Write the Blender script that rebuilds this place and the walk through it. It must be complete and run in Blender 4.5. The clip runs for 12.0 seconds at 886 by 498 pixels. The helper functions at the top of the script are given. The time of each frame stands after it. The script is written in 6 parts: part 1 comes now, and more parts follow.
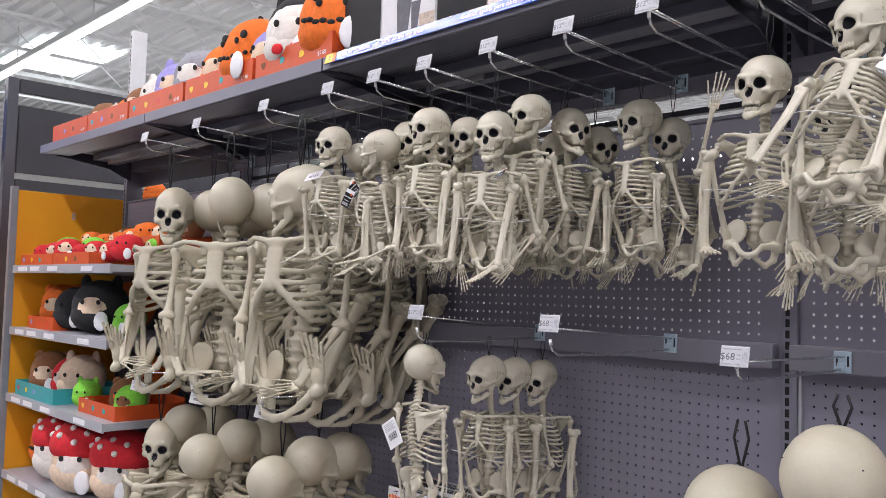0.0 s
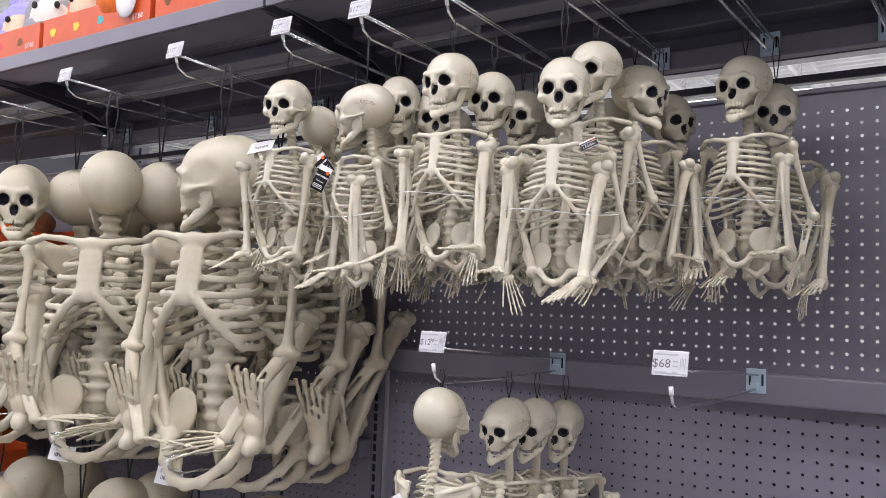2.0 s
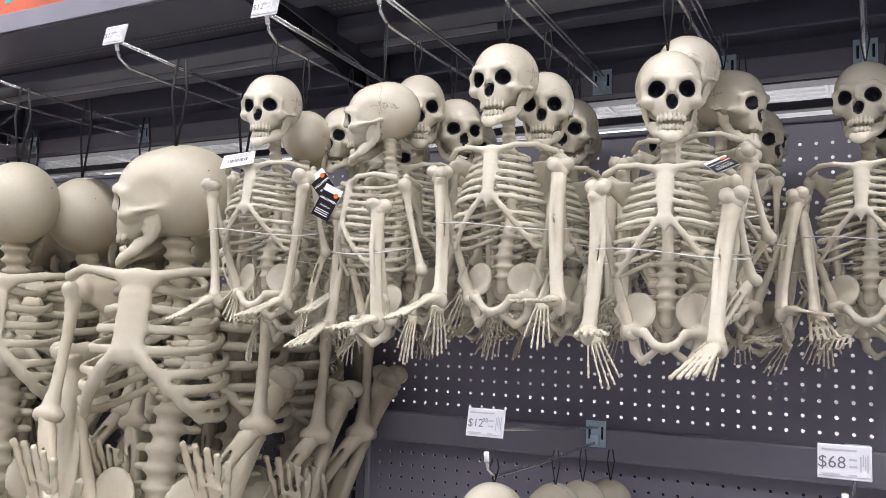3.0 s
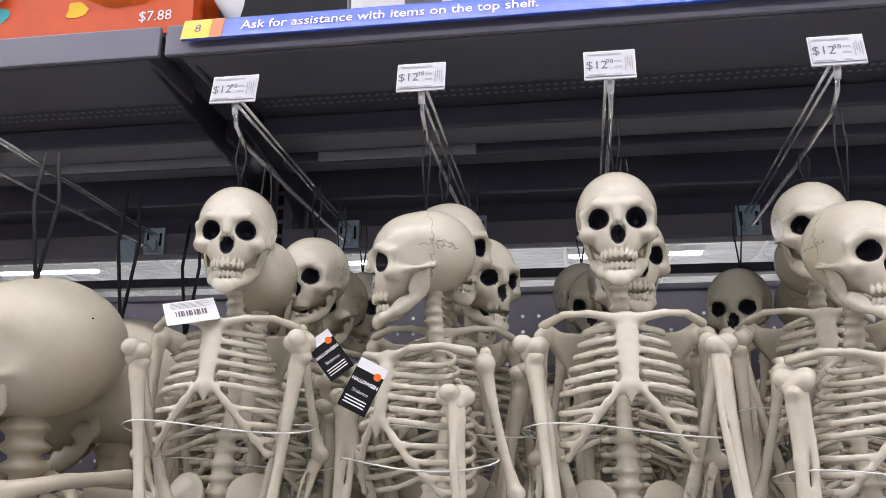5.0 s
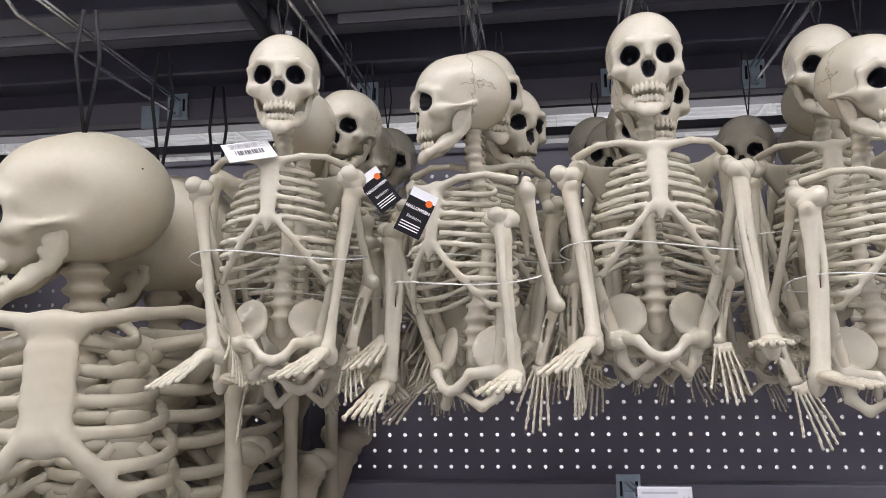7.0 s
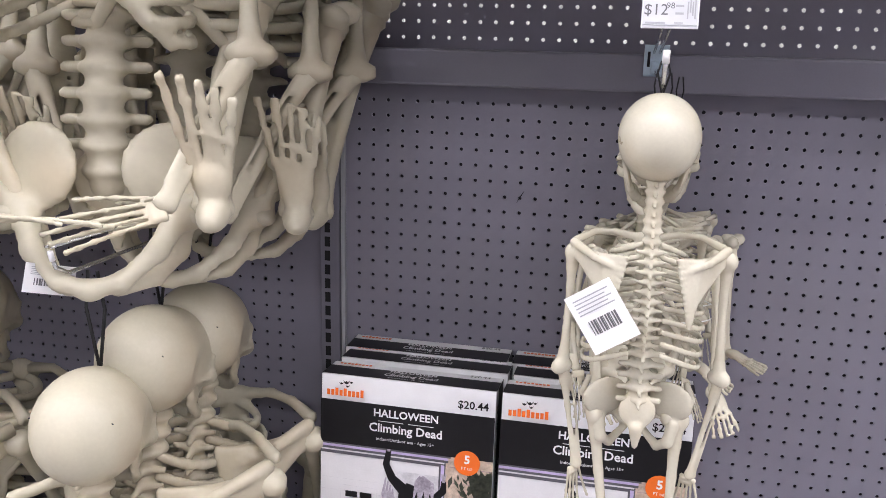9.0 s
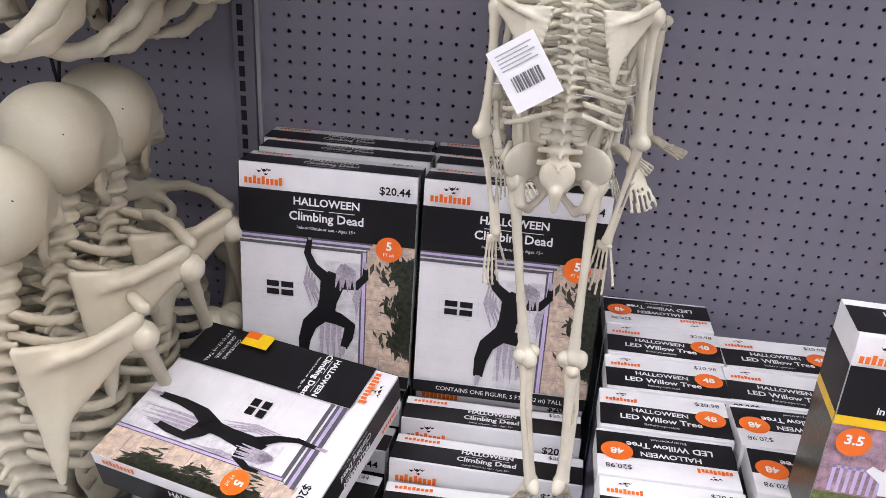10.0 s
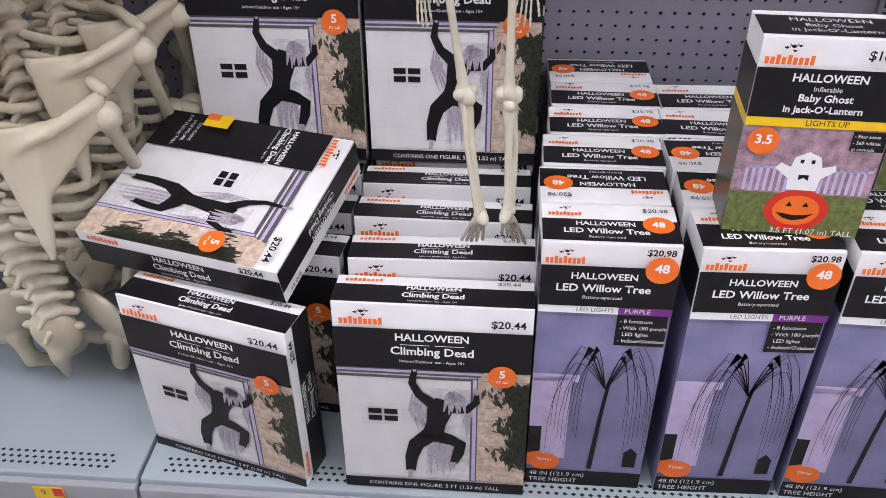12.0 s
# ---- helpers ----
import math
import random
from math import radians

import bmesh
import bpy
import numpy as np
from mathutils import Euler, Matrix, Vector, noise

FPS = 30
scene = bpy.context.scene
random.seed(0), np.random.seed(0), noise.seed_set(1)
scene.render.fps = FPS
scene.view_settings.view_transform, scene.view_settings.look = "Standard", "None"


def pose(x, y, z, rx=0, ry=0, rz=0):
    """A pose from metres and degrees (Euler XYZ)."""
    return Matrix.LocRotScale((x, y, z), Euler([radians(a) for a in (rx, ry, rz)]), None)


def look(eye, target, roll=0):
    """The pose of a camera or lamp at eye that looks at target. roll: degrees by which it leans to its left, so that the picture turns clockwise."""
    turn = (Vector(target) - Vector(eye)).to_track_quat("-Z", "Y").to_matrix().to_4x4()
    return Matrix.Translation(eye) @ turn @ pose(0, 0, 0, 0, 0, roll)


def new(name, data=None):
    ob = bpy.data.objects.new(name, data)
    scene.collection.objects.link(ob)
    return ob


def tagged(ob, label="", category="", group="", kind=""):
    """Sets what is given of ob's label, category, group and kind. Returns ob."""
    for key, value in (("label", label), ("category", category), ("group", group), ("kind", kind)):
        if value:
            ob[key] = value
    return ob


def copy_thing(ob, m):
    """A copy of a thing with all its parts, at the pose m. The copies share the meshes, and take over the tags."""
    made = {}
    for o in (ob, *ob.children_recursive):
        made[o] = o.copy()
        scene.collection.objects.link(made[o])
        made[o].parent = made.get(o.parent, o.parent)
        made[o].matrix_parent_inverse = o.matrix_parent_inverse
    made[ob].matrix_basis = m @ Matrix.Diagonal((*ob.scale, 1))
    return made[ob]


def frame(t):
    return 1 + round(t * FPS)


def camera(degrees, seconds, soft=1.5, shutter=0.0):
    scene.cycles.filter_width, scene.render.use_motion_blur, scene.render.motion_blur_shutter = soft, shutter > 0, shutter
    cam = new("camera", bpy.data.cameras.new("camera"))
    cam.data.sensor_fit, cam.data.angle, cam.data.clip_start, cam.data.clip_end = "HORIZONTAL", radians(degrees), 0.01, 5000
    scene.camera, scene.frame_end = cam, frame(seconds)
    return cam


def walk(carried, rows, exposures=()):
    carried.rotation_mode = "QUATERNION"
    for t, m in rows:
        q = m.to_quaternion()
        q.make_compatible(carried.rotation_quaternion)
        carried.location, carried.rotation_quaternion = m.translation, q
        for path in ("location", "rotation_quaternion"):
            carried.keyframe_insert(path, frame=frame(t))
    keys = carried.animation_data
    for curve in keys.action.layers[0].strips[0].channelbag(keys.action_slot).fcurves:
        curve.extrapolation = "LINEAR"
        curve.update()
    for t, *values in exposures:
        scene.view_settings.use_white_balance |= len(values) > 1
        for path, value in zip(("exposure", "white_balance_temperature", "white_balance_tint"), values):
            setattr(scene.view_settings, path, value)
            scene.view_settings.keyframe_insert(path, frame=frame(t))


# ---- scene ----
cam = camera(55.5, 12.0, soft=0.6)
PATH = [
    (0, (2.059, -1.908, 1.446), (0.615, -0.528, 1.554), 1.6),
    (0.5, (1.956, -1.841, 1.443), (0.536, -0.44, 1.578), 2.1),
    (1, (1.797, -1.796, 1.428), (0.399, -0.374, 1.578), 2.4),
    (1.5, (1.555, -1.782, 1.44), (0.24, -0.283, 1.591), 2.6),
    (2, (1.36, -1.713, 1.463), (0.227, -0.071, 1.598), 1.9),
    (2.5, (1.166, -1.593, 1.491), (0.14, 0.117, 1.642), 1.9),
    (2.7, (1.095, -1.565, 1.499), (0.103, 0.163, 1.672), 2.0),
    (4.3, (0.581, -1.37, 1.586), (0.093, 0.532, 1.966), 0.2),
    (4.5, (0.556, -1.342, 1.603), (0.129, 0.561, 2.047), 0.1),
    (5, (0.491, -1.329, 1.617), (0.182, 0.58, 2.126), 0.5),
    (5.5, (0.445, -1.355, 1.624), (0.194, 0.559, 2.147), 0.7),
    (6, (0.433, -1.378, 1.613), (0.205, 0.548, 2.099), 0.2),
    (6.5, (0.432, -1.392, 1.577), (0.203, 0.555, 1.975), -0.4),
    (6.7, (0.431, -1.389, 1.562), (0.196, 0.567, 1.906), -0.6),
    (8.3, (0.456, -1.431, 1.437), (-0.08, 0.494, 1.362), -0.6),
    (8.5, (0.462, -1.418, 1.412), (-0.095, 0.497, 1.259), -0.6),
    (9, (0.505, -1.372, 1.367), (0.085, 0.524, 0.889), 1.4),
    (9.5, (0.516, -1.363, 1.314), (0.215, 0.485, 0.613), 2.5),
    (10, (0.517, -1.365, 1.286), (0.299, 0.438, 0.448), 3.3),
    (10.5, (0.52, -1.368, 1.267), (0.343, 0.395, 0.339), 3.0),
    (11, (0.531, -1.381, 1.248), (0.372, 0.338, 0.238), 1.7),
    (11.5, (0.548, -1.433, 1.237), (0.389, 0.24, 0.152), 0.2),
    (12, (0.573, -1.485, 1.225), (0.434, 0.131, 0.055), -0.6),
]
walk(cam, [(t, look(eye, target, roll)) for t, eye, target, roll in PATH],
     [(0.0, 0.12), (1.5, 0.2), (2.5, 0.58), (4.5, 0.30), (5.5, 0.22), (6.5, 0.28), (8.5, 0.60), (9.0, 0.76), (9.5, 0.68), (10.0, 0.51), (10.5, 0.47), (12.0, 0.30)])

# ---- light ----
def area_lamp(name, x, y, z, sx, sy, watts, colour=(1.0, 0.955, 1.05)):
    data = bpy.data.lights.new(name, "AREA")
    data.shape, data.size, data.size_y, data.energy, data.color = "RECTANGLE", sx, sy, watts, colour
    ob = new(name, data)
    ob.matrix_world = pose(x, y, z)
    return ob


world = bpy.data.worlds.new("world")
scene.world = world
world.use_nodes = True
world.node_tree.nodes["Background"].inputs[0].default_value = (0.9, 0.95, 1.0, 1)
world.node_tree.nodes["Background"].inputs[1].default_value = 0.3
LAMP_ROWS = (-7.5, -2.4, 2.7, 7.8)
area_lamp("strip_light", 0.0, 18.0, 5.13, 24, 0.3, 1500)
for ly in LAMP_ROWS:
    for lx in (-12.0, 0.0, 12.0):
        area_lamp("strip_light", lx, ly, 5.13, 11.6, 0.16, 250 if ly in (-2.4, 2.7) else 280)


# ---- materials ----
def mat(name, base, rough=0.5, metal=0.0, vary=0.08, scale=30.0, fine=400.0, bump=0.05, stain=None, amount=0.0, obrand=0.0, emit=0.0):
    m = bpy.data.materials.new(name)
    m.use_nodes = True
    n, l = m.node_tree.nodes, m.node_tree.links
    b = n["Principled BSDF"]
    b.inputs["Roughness"].default_value, b.inputs["Metallic"].default_value = rough, metal
    tc = n.new("ShaderNodeTexCoord")
    big, small = n.new("ShaderNodeTexNoise"), n.new("ShaderNodeTexNoise")
    for k, s in ((big, scale), (small, fine)):
        k.inputs["Scale"].default_value, k.inputs["Detail"].default_value = s, 4
        l.new(tc.outputs["Object"], k.inputs["Vector"])
    add = n.new("ShaderNodeMath")
    add.operation = "ADD"
    half = n.new("ShaderNodeMath")
    half.operation = "MULTIPLY_ADD"
    half.inputs[1].default_value, half.inputs[2].default_value = 0.4, -0.2
    l.new(small.outputs["Fac"], half.inputs[0])
    l.new(big.outputs["Fac"], add.inputs[0]), l.new(half.outputs[0], add.inputs[1])
    ramp = n.new("ShaderNodeMapRange")
    ramp.inputs[1].default_value, ramp.inputs[2].default_value = 0.3, 0.7
    ramp.inputs[3].default_value, ramp.inputs[4].default_value = 1 - vary, 1 + vary
    l.new(add.outputs[0], ramp.inputs[0])
    mul = n.new("ShaderNodeVectorMath")
    mul.operation = "SCALE"
    mul.inputs[0].default_value = base
    last = ramp.outputs[0]
    if obrand:
        info, rr, mm = n.new("ShaderNodeObjectInfo"), n.new("ShaderNodeMapRange"), n.new("ShaderNodeMath")
        rr.inputs[3].default_value, rr.inputs[4].default_value = 1 - obrand, 1 + obrand
        mm.operation = "MULTIPLY"
        l.new(info.outputs["Random"], rr.inputs[0]), l.new(last, mm.inputs[0]), l.new(rr.outputs[0], mm.inputs[1])
        last = mm.outputs[0]
    l.new(last, mul.inputs["Scale"])
    out = mul.outputs[0]
    if stain:
        st, mr, mix = n.new("ShaderNodeTexNoise"), n.new("ShaderNodeMapRange"), n.new("ShaderNodeMix")
        st.inputs["Scale"].default_value, st.inputs["Detail"].default_value = scale * 0.7, 6
        l.new(tc.outputs["Object"], st.inputs["Vector"])
        mr.inputs[1].default_value, mr.inputs[2].default_value, mr.inputs[4].default_value = 0.5, 0.75, amount
        l.new(st.outputs["Fac"], mr.inputs[0])
        mix.data_type = "RGBA"
        mix.inputs["B"].default_value = (*stain, 1)
        l.new(mr.outputs[0], mix.inputs["Factor"]), l.new(out, mix.inputs["A"])
        out = mix.outputs["Result"]
    l.new(out, b.inputs["Base Color"])
    if bump:
        bn = n.new("ShaderNodeBump")
        bn.inputs["Strength"].default_value, bn.inputs["Distance"].default_value = bump, 0.002
        l.new(add.outputs[0], bn.inputs["Height"]), l.new(bn.outputs[0], b.inputs["Normal"])
    if emit:
        b.inputs["Emission Color"].default_value, b.inputs["Emission Strength"].default_value = (*base, 1), emit
    return m


M = dict(
    bone=mat("bone_plastic", (0.560, 0.528, 0.420), 0.27, vary=0.06, scale=25, fine=300, bump=0.08, stain=(0.45, 0.33, 0.17), amount=0.30, obrand=0.05),
    bonebig=mat("bone_plastic_large", (0.505, 0.470, 0.358), 0.42, vary=0.06, scale=18, fine=260, bump=0.08, stain=(0.42, 0.30, 0.17), amount=0.4, obrand=0.06),
    socket=mat("socket_paint", (0.012, 0.012, 0.02), 0.35, vary=0.1, bump=0.0),
    cord=mat("black_cord", (0.012, 0.012, 0.014), 0.7),
    tie=mat("clear_nylon", (0.75, 0.75, 0.72), 0.25, bump=0),
    peg=mat("pegboard_paint", (0.232, 0.224, 0.276), 0.38, vary=0.05, scale=4, fine=700, bump=0.04, stain=(0.2, 0.19, 0.19), amount=0.25),
    # near-black colour standing in for the shade behind the pegboard holes
    liner=mat("cavity_shade", (0.02, 0.02, 0.022), 0.8),
    beam=mat("beam_paint", (0.180, 0.176, 0.218), 0.38, vary=0.06, scale=6, stain=(0.22, 0.22, 0.22), amount=0.3),
    steel=mat("dark_steel", (0.04, 0.041, 0.057), 0.35, 0.0, vary=0.1, scale=5, fine=200, stain=(0.1, 0.1, 0.1), amount=0.3),
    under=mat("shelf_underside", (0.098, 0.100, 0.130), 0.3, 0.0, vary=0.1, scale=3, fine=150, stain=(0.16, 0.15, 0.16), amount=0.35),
    navy=mat("navy_steel", (0.025, 0.027, 0.035), 0.6, vary=0.15, scale=4),
    slot=mat("slot_dark", (0.008, 0.008, 0.009), 0.8),
    shelf=mat("shelf_grey", (0.36, 0.37, 0.40), 0.4, vary=0.05, scale=6, stain=(0.28, 0.28, 0.29), amount=0.3),
    deck=mat("deck_bluegrey", (0.36, 0.42, 0.46), 0.45, vary=0.05, scale=5, stain=(0.26, 0.29, 0.31), amount=0.4),
    zinc=mat("zinc_wire", (0.62, 0.64, 0.66), 0.25, 0.95, vary=0.06),
    plate=mat("bracket_zinc", (0.46, 0.58, 0.66), 0.35, 0.25),
    white=mat("white_card", (0.80, 0.80, 0.81), 0.4, vary=0.03, bump=0.02),
    paper=mat("label_print_paper", (0.58, 0.59, 0.62), 0.25, vary=0.03, bump=0.0),
    tag=mat("label_paper", (0.66, 0.67, 0.70), 0.3, vary=0.03, bump=0.0),
    ink=mat("grey_ink", (0.13, 0.13, 0.14), 0.5, bump=0),
    midink=mat("faint_ink", (0.36, 0.37, 0.39), 0.5, bump=0),
    black=mat("black_print", (0.010, 0.0095, 0.011), 0.36, vary=0.1, scale=40, bump=0.02),
    orange=mat("orange_print", (0.83, 0.16, 0.015), 0.35, vary=0.04, bump=0.0),
    tray=mat("orange_tray_card", (0.62, 0.085, 0.015), 0.45, vary=0.06, bump=0.03),
    photo=mat("photo_white_wall", (0.73, 0.72, 0.73), 0.3, vary=0.05, scale=25, bump=0.0),
    photo2=mat("photo_white_door", (0.64, 0.63, 0.65), 0.3, vary=0.2, scale=70, bump=0.0),
    eave=mat("photo_grey_eave", (0.10, 0.098, 0.115), 0.3, vary=0.25, scale=60, bump=0.0),
    brick=mat("photo_tan_stone", (0.58, 0.46, 0.36), 0.3, vary=0.3, scale=90, bump=0.0, stain=(0.40, 0.29, 0.22), amount=0.6),
    leaf=mat("photo_dark_green", (0.045, 0.052, 0.036), 0.3, vary=0.6, scale=160, bump=0.0, stain=(0.10, 0.11, 0.06), amount=0.7),
    hair=mat("photo_grey_hair", (0.42, 0.38, 0.44), 0.3, vary=0.3, scale=220, bump=0.0),
    dusk=mat("photo_dusk_violet", (0.20, 0.19, 0.34), 0.3, vary=0.25, scale=12, bump=0.0),
    mantel=mat("photo_mantel", (0.52, 0.44, 0.66), 0.3, vary=0.12, scale=40, bump=0.0),
    purple=mat("purple_print", (0.16, 0.02, 0.22), 0.35, bump=0.0),
    lawn=mat("photo_lawn", (0.13, 0.16, 0.045), 0.3, vary=0.4, scale=120, bump=0.0),
    porch=mat("photo_porch", (0.34, 0.22, 0.27), 0.3, vary=0.45, scale=70, bump=0.0),
    yellow=mat("yellow_print", (0.85, 0.55, 0.01), 0.35, bump=0.0),
    red=mat("red_print", (0.65, 0.03, 0.015), 0.4, bump=0.0),
    blue=mat("blue_print", (0.03, 0.10, 0.55), 0.16, vary=0.04, bump=0.0),
    plush_orange=mat("plush_orange", (0.80, 0.17, 0.02), 0.9, vary=0.12, scale=60, fine=900, bump=0.4),
    plush_white=mat("plush_white", (0.76, 0.72, 0.66), 0.9, vary=0.08, scale=60, fine=900, bump=0.4),
    plush_cream=mat("plush_cream", (0.75, 0.58, 0.42), 0.9, vary=0.1, scale=60, fine=900, bump=0.4),
    plush_black=mat("plush_black", (0.02, 0.02, 0.022), 0.9, vary=0.2, scale=60, fine=900, bump=0.4),
    plush_grey=mat("plush_grey", (0.30, 0.30, 0.33), 0.9, vary=0.12, scale=60, fine=900, bump=0.4),
    plush_lilac=mat("plush_lilac", (0.33, 0.30, 0.62), 0.9, vary=0.12, scale=60, fine=900, bump=0.4),
    plush_brown=mat("plush_brown", (0.25, 0.11, 0.05), 0.9, vary=0.12, scale=60, fine=900, bump=0.4),
    plush_green=mat("plush_green", (0.22, 0.62, 0.06), 0.9, vary=0.12, scale=60, fine=900, bump=0.4),
    plush_red=mat("plush_red", (0.62, 0.02, 0.03), 0.9, vary=0.12, scale=60, fine=900, bump=0.4),
    teal=mat("teal_tray_card", (0.04, 0.36, 0.38), 0.45, vary=0.06),
    panel=mat("orange_panel", (0.78, 0.34, 0.015), 0.4, vary=0.05, scale=4, bump=0.02),
    post=mat("post_grey", (0.22, 0.23, 0.25), 0.4, vary=0.05),
    ceil=mat("ceiling_deck_white", (0.70, 0.72, 0.73), 0.7, vary=0.06, scale=1.5, fine=20),
    joist=mat("joist_white", (0.55, 0.57, 0.58), 0.6, vary=0.05, scale=3),
    wallm=mat("far_wall_paint", (0.62, 0.62, 0.60), 0.7, vary=0.05, scale=1.0, fine=30),
    floorm=mat("polished_concrete", (0.42, 0.41, 0.39), 0.25, vary=0.12, scale=1.2, fine=60, stain=(0.3, 0.29, 0.28), amount=0.5),
    tube=mat("lit_tube", (1.0, 0.98, 0.94), 0.5, bump=0, emit=7.0),
    sky=mat("skylight_glow", (0.92, 0.97, 1.0), 0.5, bump=0, emit=3.0),
)


def suture(m):
    """Adds wavering cranial seams, darker and sunk, to a bone material."""
    m = m.copy()
    n, l = m.node_tree.nodes, m.node_tree.links
    b = n["Principled BSDF"]
    tc, sep, no = n.new("ShaderNodeTexCoord"), n.new("ShaderNodeSeparateXYZ"), n.new("ShaderNodeTexNoise")
    no.inputs["Scale"].default_value, no.inputs["Detail"].default_value = 130, 3
    l.new(tc.outputs["Object"], sep.inputs[0]), l.new(tc.outputs["Object"], no.inputs["Vector"])

    def calc(op, a, bb, c=None):
        k = n.new("ShaderNodeMath")
        k.operation = op
        for i, v in enumerate((a, bb, c)):
            if v is None:
                continue
            if isinstance(v, (int, float)):
                k.inputs[i].default_value = v
            else:
                l.new(v, k.inputs[i])
        return k.outputs[0]

    wob = calc("MULTIPLY_ADD", no.outputs["Fac"], 0.02, -0.010)
    seam = calc("ABSOLUTE", calc("ADD", calc("SUBTRACT", sep.outputs[1], 0.002), wob), 0.0)
    low = calc("ABSOLUTE", calc("ADD", calc("ADD", sep.outputs[2], 0.046), wob), 0.0)
    low = calc("ADD", low, calc("ADD", calc("LESS_THAN", sep.outputs[1], -0.012), calc("GREATER_THAN", sep.outputs[1], 0.030)))
    near = calc("MINIMUM", seam, low)
    f = calc("SUBTRACT", 1.0, calc("MINIMUM", calc("DIVIDE", near, 0.0011), 1.0))
    old = b.inputs["Base Color"].links[0].from_socket
    mix = n.new("ShaderNodeMix")
    mix.data_type = "RGBA"
    mix.inputs["B"].default_value = (0.30, 0.24, 0.15, 1)
    l.new(calc("MULTIPLY", f, 0.75), mix.inputs["Factor"]), l.new(old, mix.inputs["A"])
    l.new(mix.outputs["Result"], b.inputs["Base Color"])
    bn = n.new("ShaderNodeBump")
    bn.inputs["Strength"].default_value, bn.inputs["Distance"].default_value, bn.invert = 0.5, 0.001, True
    l.new(f, bn.inputs["Height"]), l.new(b.inputs["Normal"].links[0].from_socket, bn.inputs["Normal"])
    l.new(bn.outputs[0], b.inputs["Normal"])
    return m


M["skull_small"] = suture(M["bone"])
M["black"].node_tree.nodes["Principled BSDF"].inputs["Specular IOR Level"].default_value = 0.22

# ---- mesh helpers ----
def mesh_of(name, verts, faces, mats, smooth=False, index=None):
    me = bpy.data.meshes.new(name)
    me.from_pydata([tuple(v) for v in verts], [], [tuple(f) for f in faces])
    for m in mats if isinstance(mats, (list, tuple)) else [mats]:
        me.materials.append(m)
    if smooth:
        me.polygons.foreach_set("use_smooth", [True] * len(me.polygons))
    if index is not None:
        me.polygons.foreach_set("material_index", list(index))
    me.update()
    return me


def part(name, data, material=None, parent=None, label="", at=None):
    """Links a bmesh or a mesh as one mesh object, under a thing or a part."""
    if isinstance(data, bmesh.types.BMesh):
        me = bpy.data.meshes.new(name)
        data.to_mesh(me)
        data.free()
        me.materials.append(material)
        data = me
    ob = new(name, data)
    if parent is not None:
        ob.parent = parent
    if at is not None:
        ob.matrix_basis = at
    return tagged(ob, label)


def thing(name, at, label, category, group="", kind=""):
    ob = new(name)
    ob.empty_display_size = 0.05
    ob.matrix_basis = at
    return tagged(ob, label, category, group, kind)


def cuboid(bm, x0, x1, y0, y1, z0, z1, bevel=0.0, turn=None):
    r = bmesh.ops.create_cube(bm, size=1)
    vs = r["verts"]
    bmesh.ops.scale(bm, vec=(x1 - x0, y1 - y0, z1 - z0), verts=vs)
    bmesh.ops.translate(bm, vec=((x0 + x1) / 2, (y0 + y1) / 2, (z0 + z1) / 2), verts=vs)
    if turn is not None:
        bmesh.ops.transform(bm, matrix=turn, verts=vs)
    if bevel:
        es = list({e for v in vs for e in v.link_edges})
        bmesh.ops.bevel(bm, geom=es, offset=bevel, segments=2, affect="EDGES", profile=0.6)
    return bm


def block(x0, x1, y0, y1, z0, z1, bevel=0.0):
    return cuboid(bmesh.new(), x0, x1, y0, y1, z0, z1, bevel)


def tube_arrays(points, radius, sides=8, closed=False):
    """A round tube along a polyline; radius is a number or one per point."""
    pts = [Vector(p) for p in points]
    n = len(pts)
    rad = [radius] * n if isinstance(radius, (int, float)) else list(radius)
    verts, faces = [], []
    side = None
    for i, p in enumerate(pts):
        a = pts[(i - 1) % n] if closed or i else p
        b = pts[(i + 1) % n] if closed or i < n - 1 else p
        d = (b - a).normalized()
        if side is None:
            side = d.orthogonal().normalized()
        side = (side - d * side.dot(d)).normalized()
        up = d.cross(side)
        for k in range(sides):
            w = 2 * math.pi * k / sides
            verts.append(p + rad[i] * (math.cos(w) * side + math.sin(w) * up))
    for i in range(n if closed else n - 1):
        j = (i + 1) % n
        for k in range(sides):
            m = (k + 1) % sides
            faces.append((i * sides + k, i * sides + m, j * sides + m, j * sides + k))
    if not closed:
        faces.append(tuple(range(sides))[::-1])
        faces.append(tuple((n - 1) * sides + k for k in range(sides)))
    return verts, faces


def tube_mesh(name, runs, material, sides=8, smooth=True):
    """One mesh of several tubes: runs of (points, radius)."""
    V, F = [], []
    for pts, r in runs:
        v, f = tube_arrays(pts, r, sides)
        F += [tuple(i + len(V) for i in q) for q in f]
        V += v
    return mesh_of(name, V, F, material, smooth)


def text_mesh(body, size, material, bold=0.0, align="CENTER"):
    c = bpy.data.curves.new("text", "FONT")
    c.body, c.size, c.align_x, c.align_y, c.resolution_u, c.offset = body, size, align, "CENTER", 2, bold
    ob = bpy.data.objects.new("text", c)
    scene.collection.objects.link(ob)
    me = bpy.data.meshes.new_from_object(ob.evaluated_get(bpy.context.evaluated_depsgraph_get()))
    bpy.data.objects.remove(ob)
    bpy.data.curves.remove(c)
    me.materials.clear()
    me.materials.append(material)
    return me


